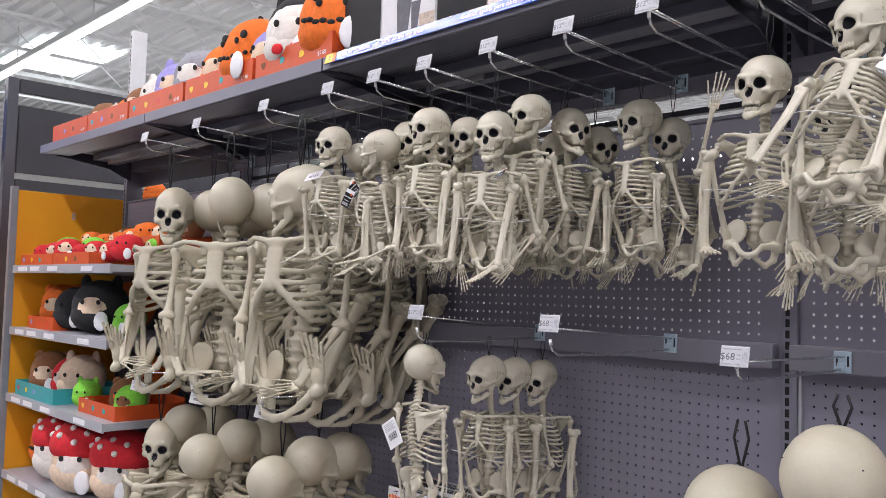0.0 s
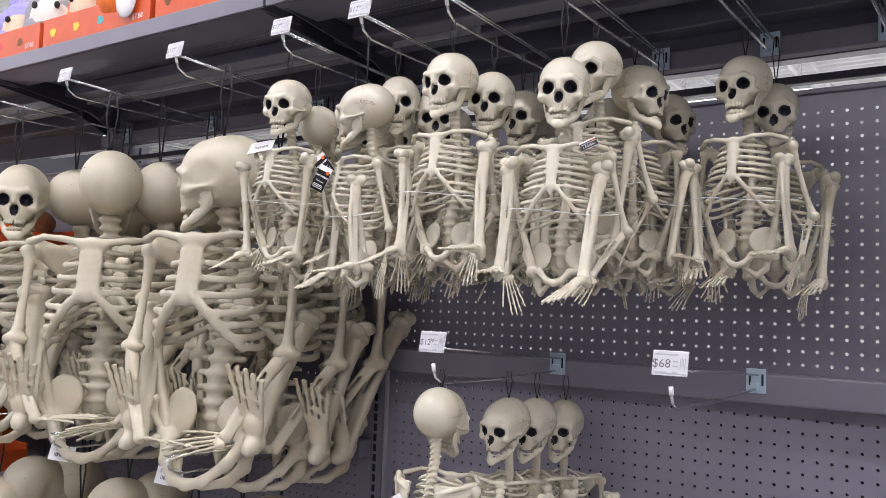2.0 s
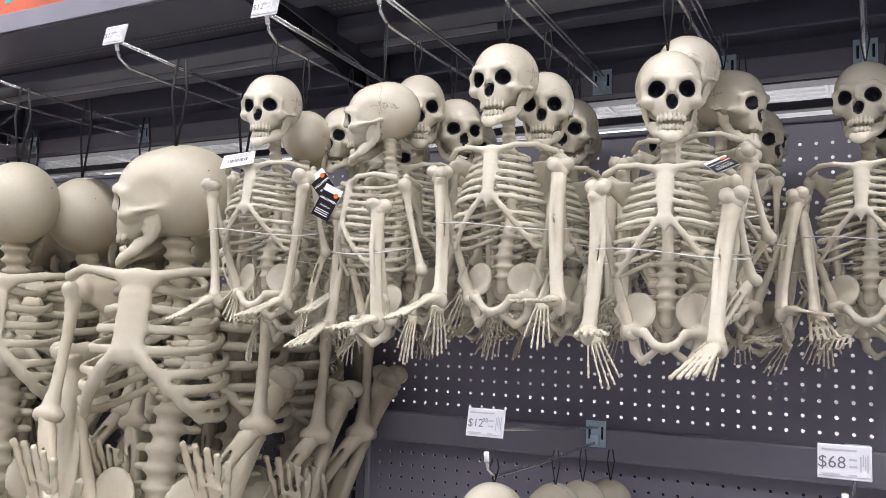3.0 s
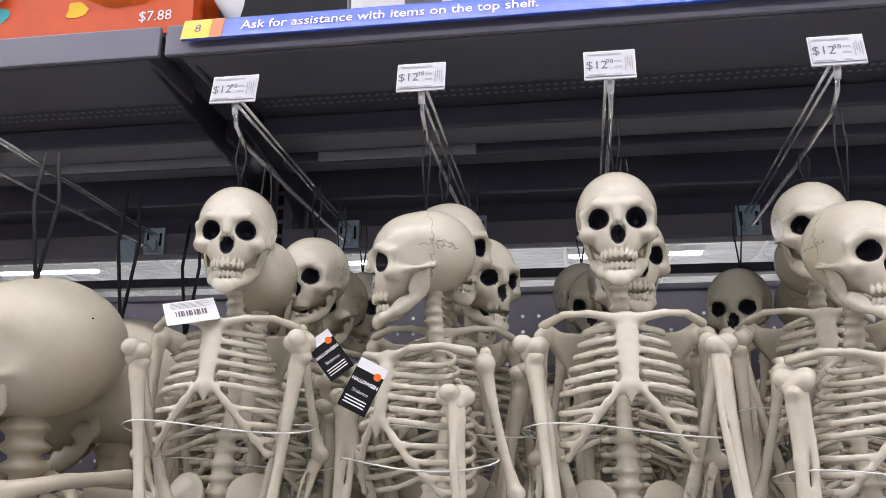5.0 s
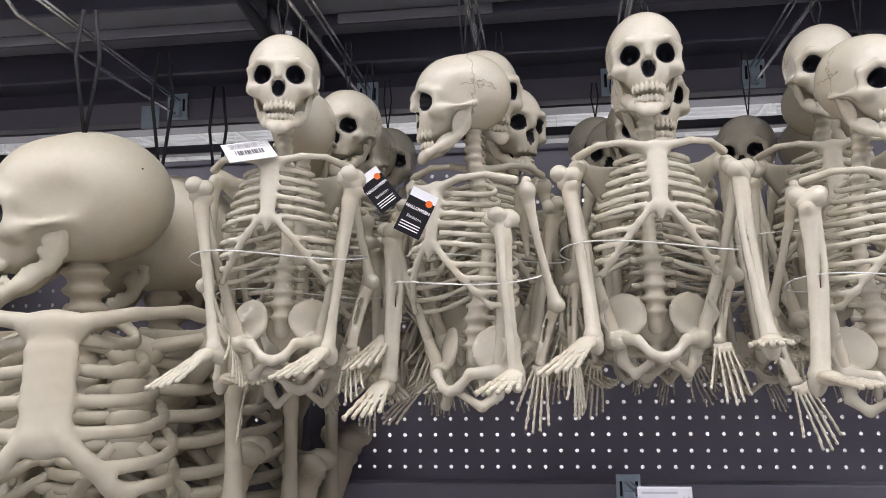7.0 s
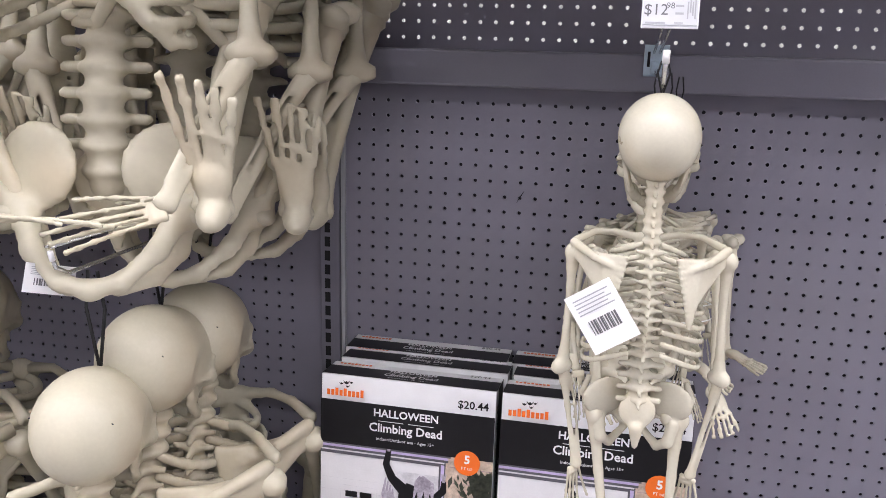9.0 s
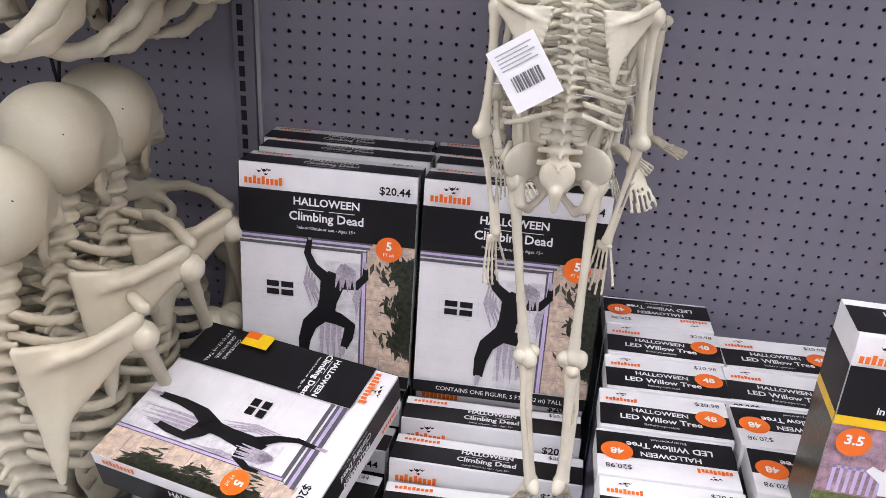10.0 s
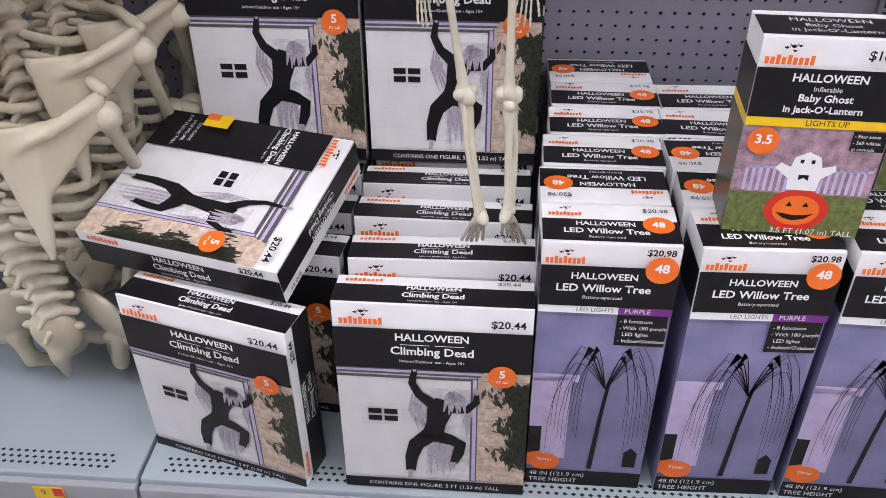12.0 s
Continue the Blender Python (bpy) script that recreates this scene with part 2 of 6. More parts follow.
# ---- solid shapes from distance fields ----
class Vol:
    def __init__(self, lo, hi, h):
        self.lo, self.h = np.array(lo, float) - 3 * h, h
        n = np.ceil((np.array(hi, float) + 3 * h - self.lo) / h).astype(int) + 1
        self.d = np.full(n, 1.0)
        self.axes = [self.lo[i] + h * np.arange(n[i]) for i in range(3)]

    def _cut(self, lo, hi):
        s = []
        for i in range(3):
            a = int(np.clip(math.floor((lo[i] - self.lo[i]) / self.h), 0, len(self.axes[i]) - 1))
            b = int(np.clip(math.ceil((hi[i] - self.lo[i]) / self.h) + 1, a + 1, len(self.axes[i])))
            s.append(slice(a, b))
        return tuple(s), np.meshgrid(*[self.axes[i][s[i]] for i in range(3)], indexing="ij")

    def _join(self, s, e, k, cut):
        d = self.d[s]
        if cut:
            w = np.clip(0.5 - 0.5 * (d + e) / k, 0, 1)
            self.d[s] = d * (1 - w) - e * w + k * w * (1 - w)
        else:
            w = np.clip(0.5 + 0.5 * (d - e) / k, 0, 1)
            self.d[s] = d * (1 - w) + e * w - k * w * (1 - w)

    def ball(self, c, r, k=0.004, cut=False, turn=None):
        r = np.array(r if hasattr(r, "__len__") else (r, r, r), float)
        big = r.max() + 3 * k + 3 * self.h
        s, (X, Y, Z) = self._cut(np.array(c) - big, np.array(c) + big)
        p = np.stack([X - c[0], Y - c[1], Z - c[2]], -1)
        if turn is not None:
            p = p @ np.array(Euler([radians(a) for a in turn]).to_matrix())
        k0 = np.linalg.norm(p / r, axis=-1)
        k1 = np.linalg.norm(p / r**2, axis=-1) + 1e-9
        self._join(s, np.where(k0 < 1e-6, -r.min(), k0 * (k0 - 1) / k1), k, cut)
        return self

    def rod(self, pts, r, k=0.003, cut=False):
        pts = [np.array(p, float) for p in pts]
        rr = [r] * len(pts) if isinstance(r, (int, float)) else r
        for a, b, ra, rb in zip(pts, pts[1:], rr, rr[1:]):
            big = max(ra, rb) + 3 * k + 3 * self.h
            s, (X, Y, Z) = self._cut(np.minimum(a, b) - big, np.maximum(a, b) + big)
            p = np.stack([X - a[0], Y - a[1], Z - a[2]], -1)
            ab = b - a
            t = np.clip(p @ ab / (ab @ ab + 1e-12), 0, 1)
            self._join(s, np.linalg.norm(p - t[..., None] * ab, axis=-1) - (ra + (rb - ra) * t), k, cut)
        return self

    def mesh(self, name, mats, paint=None):
        d = self.d
        ins = d < 0
        n = np.array(d.shape) - 1
        corner = [(i, j, k) for i in (0, 1) for j in (0, 1) for k in (0, 1)]
        cells = [ins[i:i + n[0], j:j + n[1], k:k + n[2]] for i, j, k in corner]
        tot = sum(c.astype(np.int8) for c in cells)
        act = np.argwhere((tot > 0) & (tot < 8))
        acc, cnt = np.zeros((len(act), 3)), np.zeros(len(act))
        for a in corner:
            for ax in range(3):
                if a[ax] == 0:
                    b = list(a)
                    b[ax] = 1
                    da = d[tuple((act + a).T)]
                    db = d[tuple((act + b).T)]
                    x = (da < 0) != (db < 0)
                    t = np.where(x, da / np.where(da == db, 1, da - db), 0)
                    q = np.array(a, float) + t[:, None] * (np.array(b) - np.array(a))
                    acc += q * x[:, None]
                    cnt += x
        V = self.lo + self.h * (act + acc / cnt[:, None])
        vid = np.full(n, -1, int)
        vid[tuple(act.T)] = np.arange(len(act))
        faces = []
        for ax in range(3):
            u, w = (ax + 1) % 3, (ax + 2) % 3
            sa = [slice(None)] * 3
            sb = [slice(None)] * 3
            sa[ax], sb[ax] = slice(0, -1), slice(1, None)
            cross = ins[tuple(sa)] != ins[tuple(sb)]
            e = np.argwhere(cross)
            e = e[(e[:, u] > 0) & (e[:, w] > 0) & (e[:, u] < n[u]) & (e[:, w] < n[w])]
            eu, ew = np.zeros(3, int), np.zeros(3, int)
            eu[u], ew[w] = 1, 1
            q = np.stack([vid[tuple((e - eu - ew).T)], vid[tuple((e - ew).T)], vid[tuple(e.T)], vid[tuple((e - eu).T)]], 1)
            flip = ~ins[tuple(e.T)]
            q[flip] = q[flip][:, ::-1]
            faces.append(q)
        F = np.concatenate(faces)
        idx = None
        if paint is not None:
            idx = paint(V[F].mean(1)).astype(int)
        return mesh_of(name, V.tolist(), F.tolist(), mats, True, idx)


class Wire:
    """The same calls as Vol, drawn as plain tubes and beads for bones that hang behind others."""
    def __init__(self):
        self.V, self.F = [], []

    def _add(self, verts, faces):
        n = len(self.V)
        self.V += [tuple(v) for v in verts]
        self.F += [tuple(i + n for i in f) for f in faces]

    def rod(self, pts, r, k=0.003):
        self._add(*tube_arrays(pts, r, 6))

    def ball(self, c, r, k=0.004, turn=None):
        r = r if hasattr(r, "__len__") else (r, r, r)
        verts, faces = [], []
        for i in range(5):
            a = math.pi * (i + 0.35) / 4.7
            for j in range(8):
                b = math.pi * j / 4
                verts.append((c[0] + r[0] * math.sin(a) * math.cos(b), c[1] + r[1] * math.sin(a) * math.sin(b), c[2] + r[2] * math.cos(a)))
        for i in range(4):
            for j in range(8):
                m = (j + 1) % 8
                faces.append((i * 8 + j, i * 8 + 8 + j, i * 8 + 8 + m, i * 8 + m))
        self._add(verts, faces + [tuple(range(8)), tuple(range(32, 40))[::-1]])

    def mesh(self, name, mats):
        return mesh_of(name, self.V, self.F, mats, True)


def mirror(p):
    return (-p[0], p[1], p[2])


def inside(P, c, r):
    return (((P - np.array(c)) / np.array(r)) ** 2).sum(1) < 1


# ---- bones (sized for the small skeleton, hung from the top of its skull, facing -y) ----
def skull_mesh(h, bone, back=0.0):
    v = Vol((-0.05, -0.062, -0.11), (0.05, 0.07 + back, 0.008), h)
    v.ball((0, 0.009 + back * 0.6, -0.044 - back * 0.12), (0.0405 + back * 0.45, 0.047 + back * 0.9, 0.0435 + back * 0.32), 0.01)
    v.ball((0, -0.021, -0.052), (0.0345, 0.0315, 0.040), 0.016)
    v.ball((0, -0.0335, -0.083), (0.0200, 0.0172, 0.0185), 0.012)
    for s in (-1, 1):
        v.ball((s * 0.028, -0.033, -0.0755), (0.0085, 0.011, 0.0070), 0.007)
        v.rod([(s * 0.031, -0.034, -0.0745), (s * 0.0385, -0.014, -0.071), (s * 0.038, 0.004, -0.066)], [0.0042, 0.0032, 0.0034], 0.003)
        v.rod([(s * 0.0065, -0.0510, -0.0505), (s * 0.020, -0.0485, -0.0485), (s * 0.0315, -0.037, -0.0545)], [0.0036, 0.0038, 0.0036], 0.006)
        v.rod([(s * 0.0312, -0.038, -0.055), (s * 0.0312, -0.037, -0.072)], 0.0030, 0.005)
        v.ball((s * 0.049, -0.012, -0.056), (0.0100, 0.022, 0.016), 0.010, True)
        v.ball((s * 0.041, -0.010, -0.084), (0.0135, 0.020, 0.0105), 0.006, True)
        v.ball((s * 0.0178, -0.053, -0.0625), (0.0103, 0.023, 0.0098), 0.0022, True, turn=(0, s * 14, 0))
    v.rod([(0, -0.051, -0.051), (0, -0.0545, -0.0655)], [0.0050, 0.0040], 0.004)
    v.ball((-0.0030, -0.056, -0.078), (0.0044, 0.016, 0.0098), 0.002, True, turn=(0, -12, 0))
    v.ball((0.0030, -0.056, -0.078), (0.0044, 0.016, 0.0098), 0.002, True, turn=(0, 12, 0))
    for i in range(8):
        w = radians(-66.5 + 19 * i)
        v.ball((0.0162 * math.sin(w), -0.0336 - 0.0152 * math.cos(w), -0.0972), (0.0026, 0.0022, 0.0046), 0.0008)
        v.rod([(0.0160 * math.sin(w), -0.0335 - 0.0150 * math.cos(w), -0.0905), (0.0163 * math.sin(w), -0.0336 - 0.0152 * math.cos(w), -0.096)], 0.0015, 0.0012)

    def paint(P):
        m = np.zeros(len(P), bool)
        for s in (-1, 1):
            m |= inside(P, (s * 0.0178, -0.047, -0.0625), (0.0103, 0.019, 0.0098))
        m |= inside(P, (0, -0.047, -0.0785), (0.0072, 0.0130, 0.0096))
        return m

    return v.mesh("skull", [M["skull_small"] if bone is M["bone"] else bone, M["socket"]], paint)


def jaw_mesh(h, bone):
    v = Vol((-0.04, -0.06, -0.138), (0.04, 0.014, -0.062), h)
    for s in (-1, 1):
        v.rod([(s * 0.0325, -0.001, -0.069), (s * 0.0282, -0.005, -0.086), (s * 0.0235, -0.011, -0.100)], [0.0026, 0.0028, 0.0034], 0.003)
        v.ball((s * 0.0272, -0.009, -0.087), (0.0022, 0.0110, 0.0155), 0.003, turn=(-14, s * 14, 0))
        v.rod([(s * 0.0235, -0.011, -0.100), (s * 0.0165, -0.029, -0.1115), (s * 0.0085, -0.0415, -0.1180), (0, -0.0440, -0.1190)], [0.0034, 0.0044, 0.0050, 0.0052], 0.003)
        v.ball((s * 0.0190, -0.023, -0.1055), (0.0026, 0.0145, 0.0085), 0.003, turn=(30, 0, s * -24))
    v.ball((0, -0.0460, -0.1235), (0.0088, 0.0046, 0.0052), 0.005)
    for i in range(8):
        w = radians(-61 + 17.4 * i)
        v.ball((0.0148 * math.sin(w), -0.0310 - 0.0147 * math.cos(w), -0.1085), (0.0024, 0.0021, 0.0046), 0.0008)
    return v.mesh("jaw", bone)


def ribs_mesh(h, bone, plain=False, big=False):
    """Ribs that meet a flat breastbone and, lower down, a slanting margin; collar bones and shoulder blades."""
    v = Wire() if plain else Vol((-0.085, -0.07, -0.30), (0.085, 0.06, -0.14), h)
    wide, low, tip = (0.050, -0.264, -0.211) if big else (0.062, -0.290, -0.220)
    rad, up = (0.0027, 0.0010) if big else (0.0022, 0.0011)
    true, total = (4, 8) if big else (6, 10)

    def margin(s, t):
        return (s * (0.006 + (wide - 0.012) * t ** 0.9), -0.0555 + 0.030 * t ** 2, tip + 0.002 + (low - tip + 0.004) * t)

    for i in range(total):
        u = i / (total - 1)
        a, b = wide * (0.60 + 0.40 * min(1, u * 1.7)), 0.035 + 0.013 * min(1, u * 1.6)
        zb = -0.149 - (low * -1 - 0.178) / (total - 1) * i
        for s in (-1, 1):
            if i < true:
                end, zf = 170, -0.165 - (-0.167 - tip) * i / (true - 1)
            else:
                m = margin(s, (0.34, 0.56, 0.78, 0.97)[i - true])
                end, zf = math.degrees(math.atan2(abs(m[0]) / a, (m[1] + 0.008) / b)), m[2]
            pts = []
            for j in range(10):
                t = j / 9
                w = radians(12 + (end - 12) * t)
                pts.append((s * a * math.sin(w) ** 0.85, -0.008 + b * math.cos(w), zb + (zf - zb) * t ** 1.2 - 0.010 * math.sin(math.pi * t)))
            if i >= true:
                pts[-1] = m
            if plain:
                v.rod(pts, rad * 1.35, 0.0014)
            else:
                for q in (-up, up):
                    v.rod([(x, y, z + q) for x, y, z in pts], rad, 0.0010)
    for s in (-1, 1):
        v.rod([margin(s, t) for t in (0, 0.25, 0.5, 0.75, 1)], [rad * 1.7, rad * 1.6, rad * 1.5, rad * 1.4, rad * 1.2], 0.003)
        v.rod([(s * 0.008, -0.045, -0.158), (s * 0.034, -0.046 + 0.008 * big, -0.153), (s * 0.056, -0.030 + 0.010 * big, -0.151), (s * 0.074, -0.006, -0.156)], [0.0050, 0.0036, 0.0036, 0.0048], 0.002)
        n = 21 if big else 12
        for q in range(n):
            t = q / (n - 1)
            v.rod([(s * 0.070, 0.014, -0.163 - 0.006 * t), (s * (0.046 - 0.002 * t), 0.038 + 0.008 * t, -0.161 - 0.042 * t), (s * (0.024 + 0.016 * t), 0.052, -0.158 - (0.084 if big else 0.068) * t)], [0.0042, 0.0030, 0.0028], 0.002)
        v.rod([(s * 0.028, 0.050, -0.172), (s * 0.056, 0.040, -0.162), (s * 0.076, 0.010, -0.155)], [0.0028, 0.0038, 0.0052], 0.002)
        v.ball((s * 0.073, 0.009, -0.166), (0.0078, 0.0078, 0.009), 0.003)
    v.ball((0, -0.0455, -0.160), (0.0160 if big else 0.0145, 0.0046, 0.0095), 0.002)
    for q in range(6):
        w = 0.0132 - 0.0002 * q if big else 0.0100 - 0.0006 * q
        v.ball((0, -0.0480 - 0.0015 * q, -0.172 - (-0.170 - tip) * q / 5), (w, 0.0042, 0.0078), 0.002 if big else 0.005)
    if not big:
        v.rod([(0, -0.056, tip), (0, -0.057, tip - 0.014)], [0.0042, 0.0020], 0.003)
    return v.mesh("rib_cage", bone)


def spine_mesh(h, bone, big=False):
    v = Vol((-0.028, -0.02, -0.345), (0.028, 0.060, -0.085), h)
    waist = -0.214 if big else -0.258

    def mid(z):
        return 0.012 + 0.022 * math.sin(math.pi * min(1, max(0, (-z - 0.12) / 0.17)))

    z = -0.088
    while z > -0.332:
        lum, neck = z < waist, z > -0.15
        w = 0.0142 if lum else 0.0088 if not neck else 0.0125 if big else 0.0108
        y = mid(z)
        v.ball((0, y, z), (w, w * 0.95, 0.0056 if lum else 0.0042), 0.0012)
        v.rod([(0, y + w * 0.5, z), (0, y + w + 0.008, z - 0.003)], [0.003, 0.0022], 0.002)
        if lum:
            v.rod([(-0.021, y + 0.004, z), (0, y + 0.004, z), (0.021, y + 0.004, z)], [0.0034, 0.0036, 0.0034], 0.0012)
        elif not neck:
            v.rod([(-0.014, y + 0.005, z + 0.001), (0, y + 0.006, z), (0.014, y + 0.005, z + 0.001)], [0.0022, 0.003, 0.0022], 0.002)
        z -= 0.0140 if lum else 0.0098
    v.rod([(0, mid(zz), zz) for zz in (-0.088, -0.13, -0.17, -0.21, -0.25, -0.29, -0.335)], [0.0080, 0.0080, 0.005, 0.006, 0.0092 if big else 0.0072, 0.0098, 0.0105], 0.002)
    return v.mesh("spine", bone)


def pelvis_mesh(h, bone, big=False):
    f, k = (-0.384, 1.0) if big else (-0.368, 0.78)
    v = Vol((-0.068, -0.052, -0.405), (0.068, 0.045, -0.292), h)
    for s in (-1, 1):
        v.ball((s * 0.034, 0.005, -0.324), (0.027, 0.0055, 0.0245), 0.003, turn=(-14, s * -24, s * 34))
        v.rod([(s * 0.052, -0.010, -0.310), (s * 0.058, -0.004, -0.325), (s * 0.046, -0.004, -0.345)], 0.0036, 0.003)
        v.rod([(s * 0.040, -0.004, -0.348), (s * 0.031 * k, -0.024, f + 0.018), (s * 0.015 * k, -0.036 * k, f + 0.004), (0, -0.038 * k, f)], [0.0075, 0.0054, 0.0048, 0.0054], 0.004)
        v.rod([(s * 0.040, 0.004, -0.350), (s * 0.036, 0.004, -0.372), (s * 0.026, -0.010, -0.384), (s * 0.012 * k, -0.030 * k, f - 0.002)], [0.0075, 0.0062, 0.0050, 0.0040], 0.003)
        v.ball((s * 0.043, -0.002, -0.349), (0.0105, 0.0105, 0.0105), 0.004)
    v.ball((0, 0.016, -0.333), (0.0195, 0.010, 0.020), 0.005)
    v.rod([(0, 0.022, -0.350), (0, 0.020, -0.372)], [0.008, 0.0035], 0.004)
    return v.mesh("pelvis", bone)


def long_bone(h, bone, name, L, r, top, low):
    v = Vol((-0.02, -0.02, -L - 0.016), (0.02, 0.02, 0.016), h)
    v.rod([(0, 0, 0), (0, 0, -L * 0.12), (0, -0.001, -L * 0.3), (0, -0.0015, -L * 0.65), (0, -0.001, -L * 0.88), (0, 0, -L)], [r * 1.4, r * 1.1, r * 0.88, r * 0.84, r * 1.1, r * 1.5], 0.003)
    for x, y, z, q in top:
        v.ball((x, y, z), q, 0.004)
    for x, y, z, q in low:
        v.ball((x, y, -L + z), q, 0.004)
    return v.mesh(name, bone)


def twin_bone(h, bone, name, L, r, gap, top, low):
    v = Vol((-0.022, -0.02, -L - 0.012), (0.022, 0.02, 0.020), h)
    v.rod([(0, 0, 0), (0.0005, 0, -L * 0.14), (0.001, 0, -L * 0.4), (0.0005, 0, -L * 0.8), (0, 0, -L)], [r * 1.35, r * 1.3, r * 0.9, r * 0.78, r * 1.15], 0.003)
    v.rod([(gap * 0.6, 0.003, -0.008), (gap, 0.004, -L * 0.4), (gap * 0.55, 0.002, -L)], [r * 0.7, r * 0.55, r * 0.8], 0.002)
    for x, y, z, q in top:
        v.ball((x, y, z), q, 0.004)
    for x, y, z, q in low:
        v.ball((x, y, -L + z), q, 0.003)
    return v.mesh(name, bone)


def hand_mesh(h, bone):
    v = Vol((-0.032, -0.012, -0.092), (0.032, 0.012, 0.006), h)
    for i in range(7):
        v.ball((-0.009 + 0.006 * (i % 4), 0, -0.006 - 0.006 * (i // 4)), (0.0042, 0.0038, 0.0042), 0.0015)
    for f, (x, tilt, ln) in enumerate(((-0.0105, -8, 0.066), (-0.0052, -3, 0.074), (0.0005, 0, 0.078), (0.006, 4, 0.074), (0.011, 17, 0.054))):
        d = Vector((math.sin(radians(tilt)), 0, -math.cos(radians(tilt))))
        p = Vector((x, 0, -0.012))
        for a, b in ((0.0, 0.44), (0.44, 0.68), (0.68, 0.86), (0.86, 1.0)):
            q0, q1 = p + d * ln * a, p + d * ln * b
            q0.y, q1.y = -0.006 * a * a, -0.006 * b * b
            v.rod([q0, q1], [0.0022, 0.0019], 0.001)
            v.ball(tuple(q1), 0.0027, 0.001)
    return v.mesh("hand", bone)


def foot_mesh(h, bone):
    v = Vol((-0.022, -0.014, -0.088), (0.022, 0.024, 0.01), h)
    v.ball((0, 0.006, 0.0), (0.010, 0.012, 0.010), 0.004)
    v.ball((0, 0.012, 0.002), (0.008, 0.011, 0.008), 0.004)
    v.ball((0, 0.002, -0.018), (0.012, 0.008, 0.014), 0.005)
    for x, tilt, ln in ((-0.010, -9, 0.066), (-0.005, -4, 0.064), (0.0, 0, 0.061), (0.0045, 4, 0.057), (0.009, 10, 0.052)):
        d = Vector((math.sin(radians(tilt)), 0.10, -math.cos(radians(tilt)))).normalized()
        p = Vector((x, 0.001, -0.020))
        for a, b in ((0.0, 0.5), (0.5, 0.8), (0.8, 1.0)):
            q0, q1 = p + d * ln * a, p + d * ln * b
            v.rod([q0, q1], [0.0030, 0.0026], 0.0015)
            v.ball(tuple(q1), 0.0033, 0.0015)
    return v.mesh("foot", bone)


def bone_set(h, bone, back=0.0, fine=0.95, plain=False, big=False):
    q = 0.85 if plain else 1.2
    return dict(
        skull=skull_mesh(h * fine, bone, back), jaw=jaw_mesh(h * fine, bone), rib_cage=ribs_mesh(h * 0.92, bone, plain, big), spine=spine_mesh(h * (0.8 if big else 1.0), bone, big), pelvis=pelvis_mesh(h, bone, big),
        thigh=long_bone(h * q, bone, "thigh", 0.185, 0.0062, [(0.004, 0, 0.002, 0.0095), (-0.009, 0, 0.003, 0.009)], [(-0.0085, 0.002, 0, 0.0100), (0.0085, 0.002, 0, 0.0100), (0, -0.006, 0.006, 0.0075)]),
        shin=twin_bone(h * q, bone, "shin", 0.18, 0.0064, 0.012, [(-0.0088, 0.001, 0.004, 0.0100), (0.0096, 0.001, 0.004, 0.0096), (0, -0.007, -0.012, 0.0075)], [(-0.002, 0, 0, 0.008), (0.006, 0.001, 0, 0.006)]),
        upper_arm=long_bone(h * q, bone, "upper_arm", 0.12, 0.0052, [(0.002, 0, 0, 0.0098)], [(-0.006, 0, 0, 0.0078), (0.006, 0, 0, 0.0078)]),
        forearm=twin_bone(h * q, bone, "forearm", 0.10, 0.0038, 0.009, [(0, 0.001, 0, 0.0072)], [(0.003, 0, 0, 0.0055)]),
        hand=hand_mesh(h * (0.58 if plain else 0.85), bone), foot=foot_mesh(h * (0.75 if plain else 0.95), bone))


LENGTH = dict(thigh=0.185, shin=0.18, upper_arm=0.12, forearm=0.10)
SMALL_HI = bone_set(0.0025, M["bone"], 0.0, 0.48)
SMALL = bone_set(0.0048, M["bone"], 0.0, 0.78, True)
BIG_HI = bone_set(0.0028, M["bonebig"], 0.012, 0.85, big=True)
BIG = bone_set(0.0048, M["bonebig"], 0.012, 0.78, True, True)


def between(p0, p1, length=None, roll=0.0):
    """The pose that lays a bone, which hangs down its own z, from p0 to p1."""
    a, b = Vector(p0), Vector(p1)
    q = (b - a).to_track_quat("-Z", "Y").to_matrix().to_4x4()
    s = (b - a).length / length if length else 1.0
    return Matrix.Translation(a) @ q @ pose(0, 0, 0, 0, 0, roll) @ Matrix.Diagonal((1, 1, s, 1))


rnd = random.Random(7)


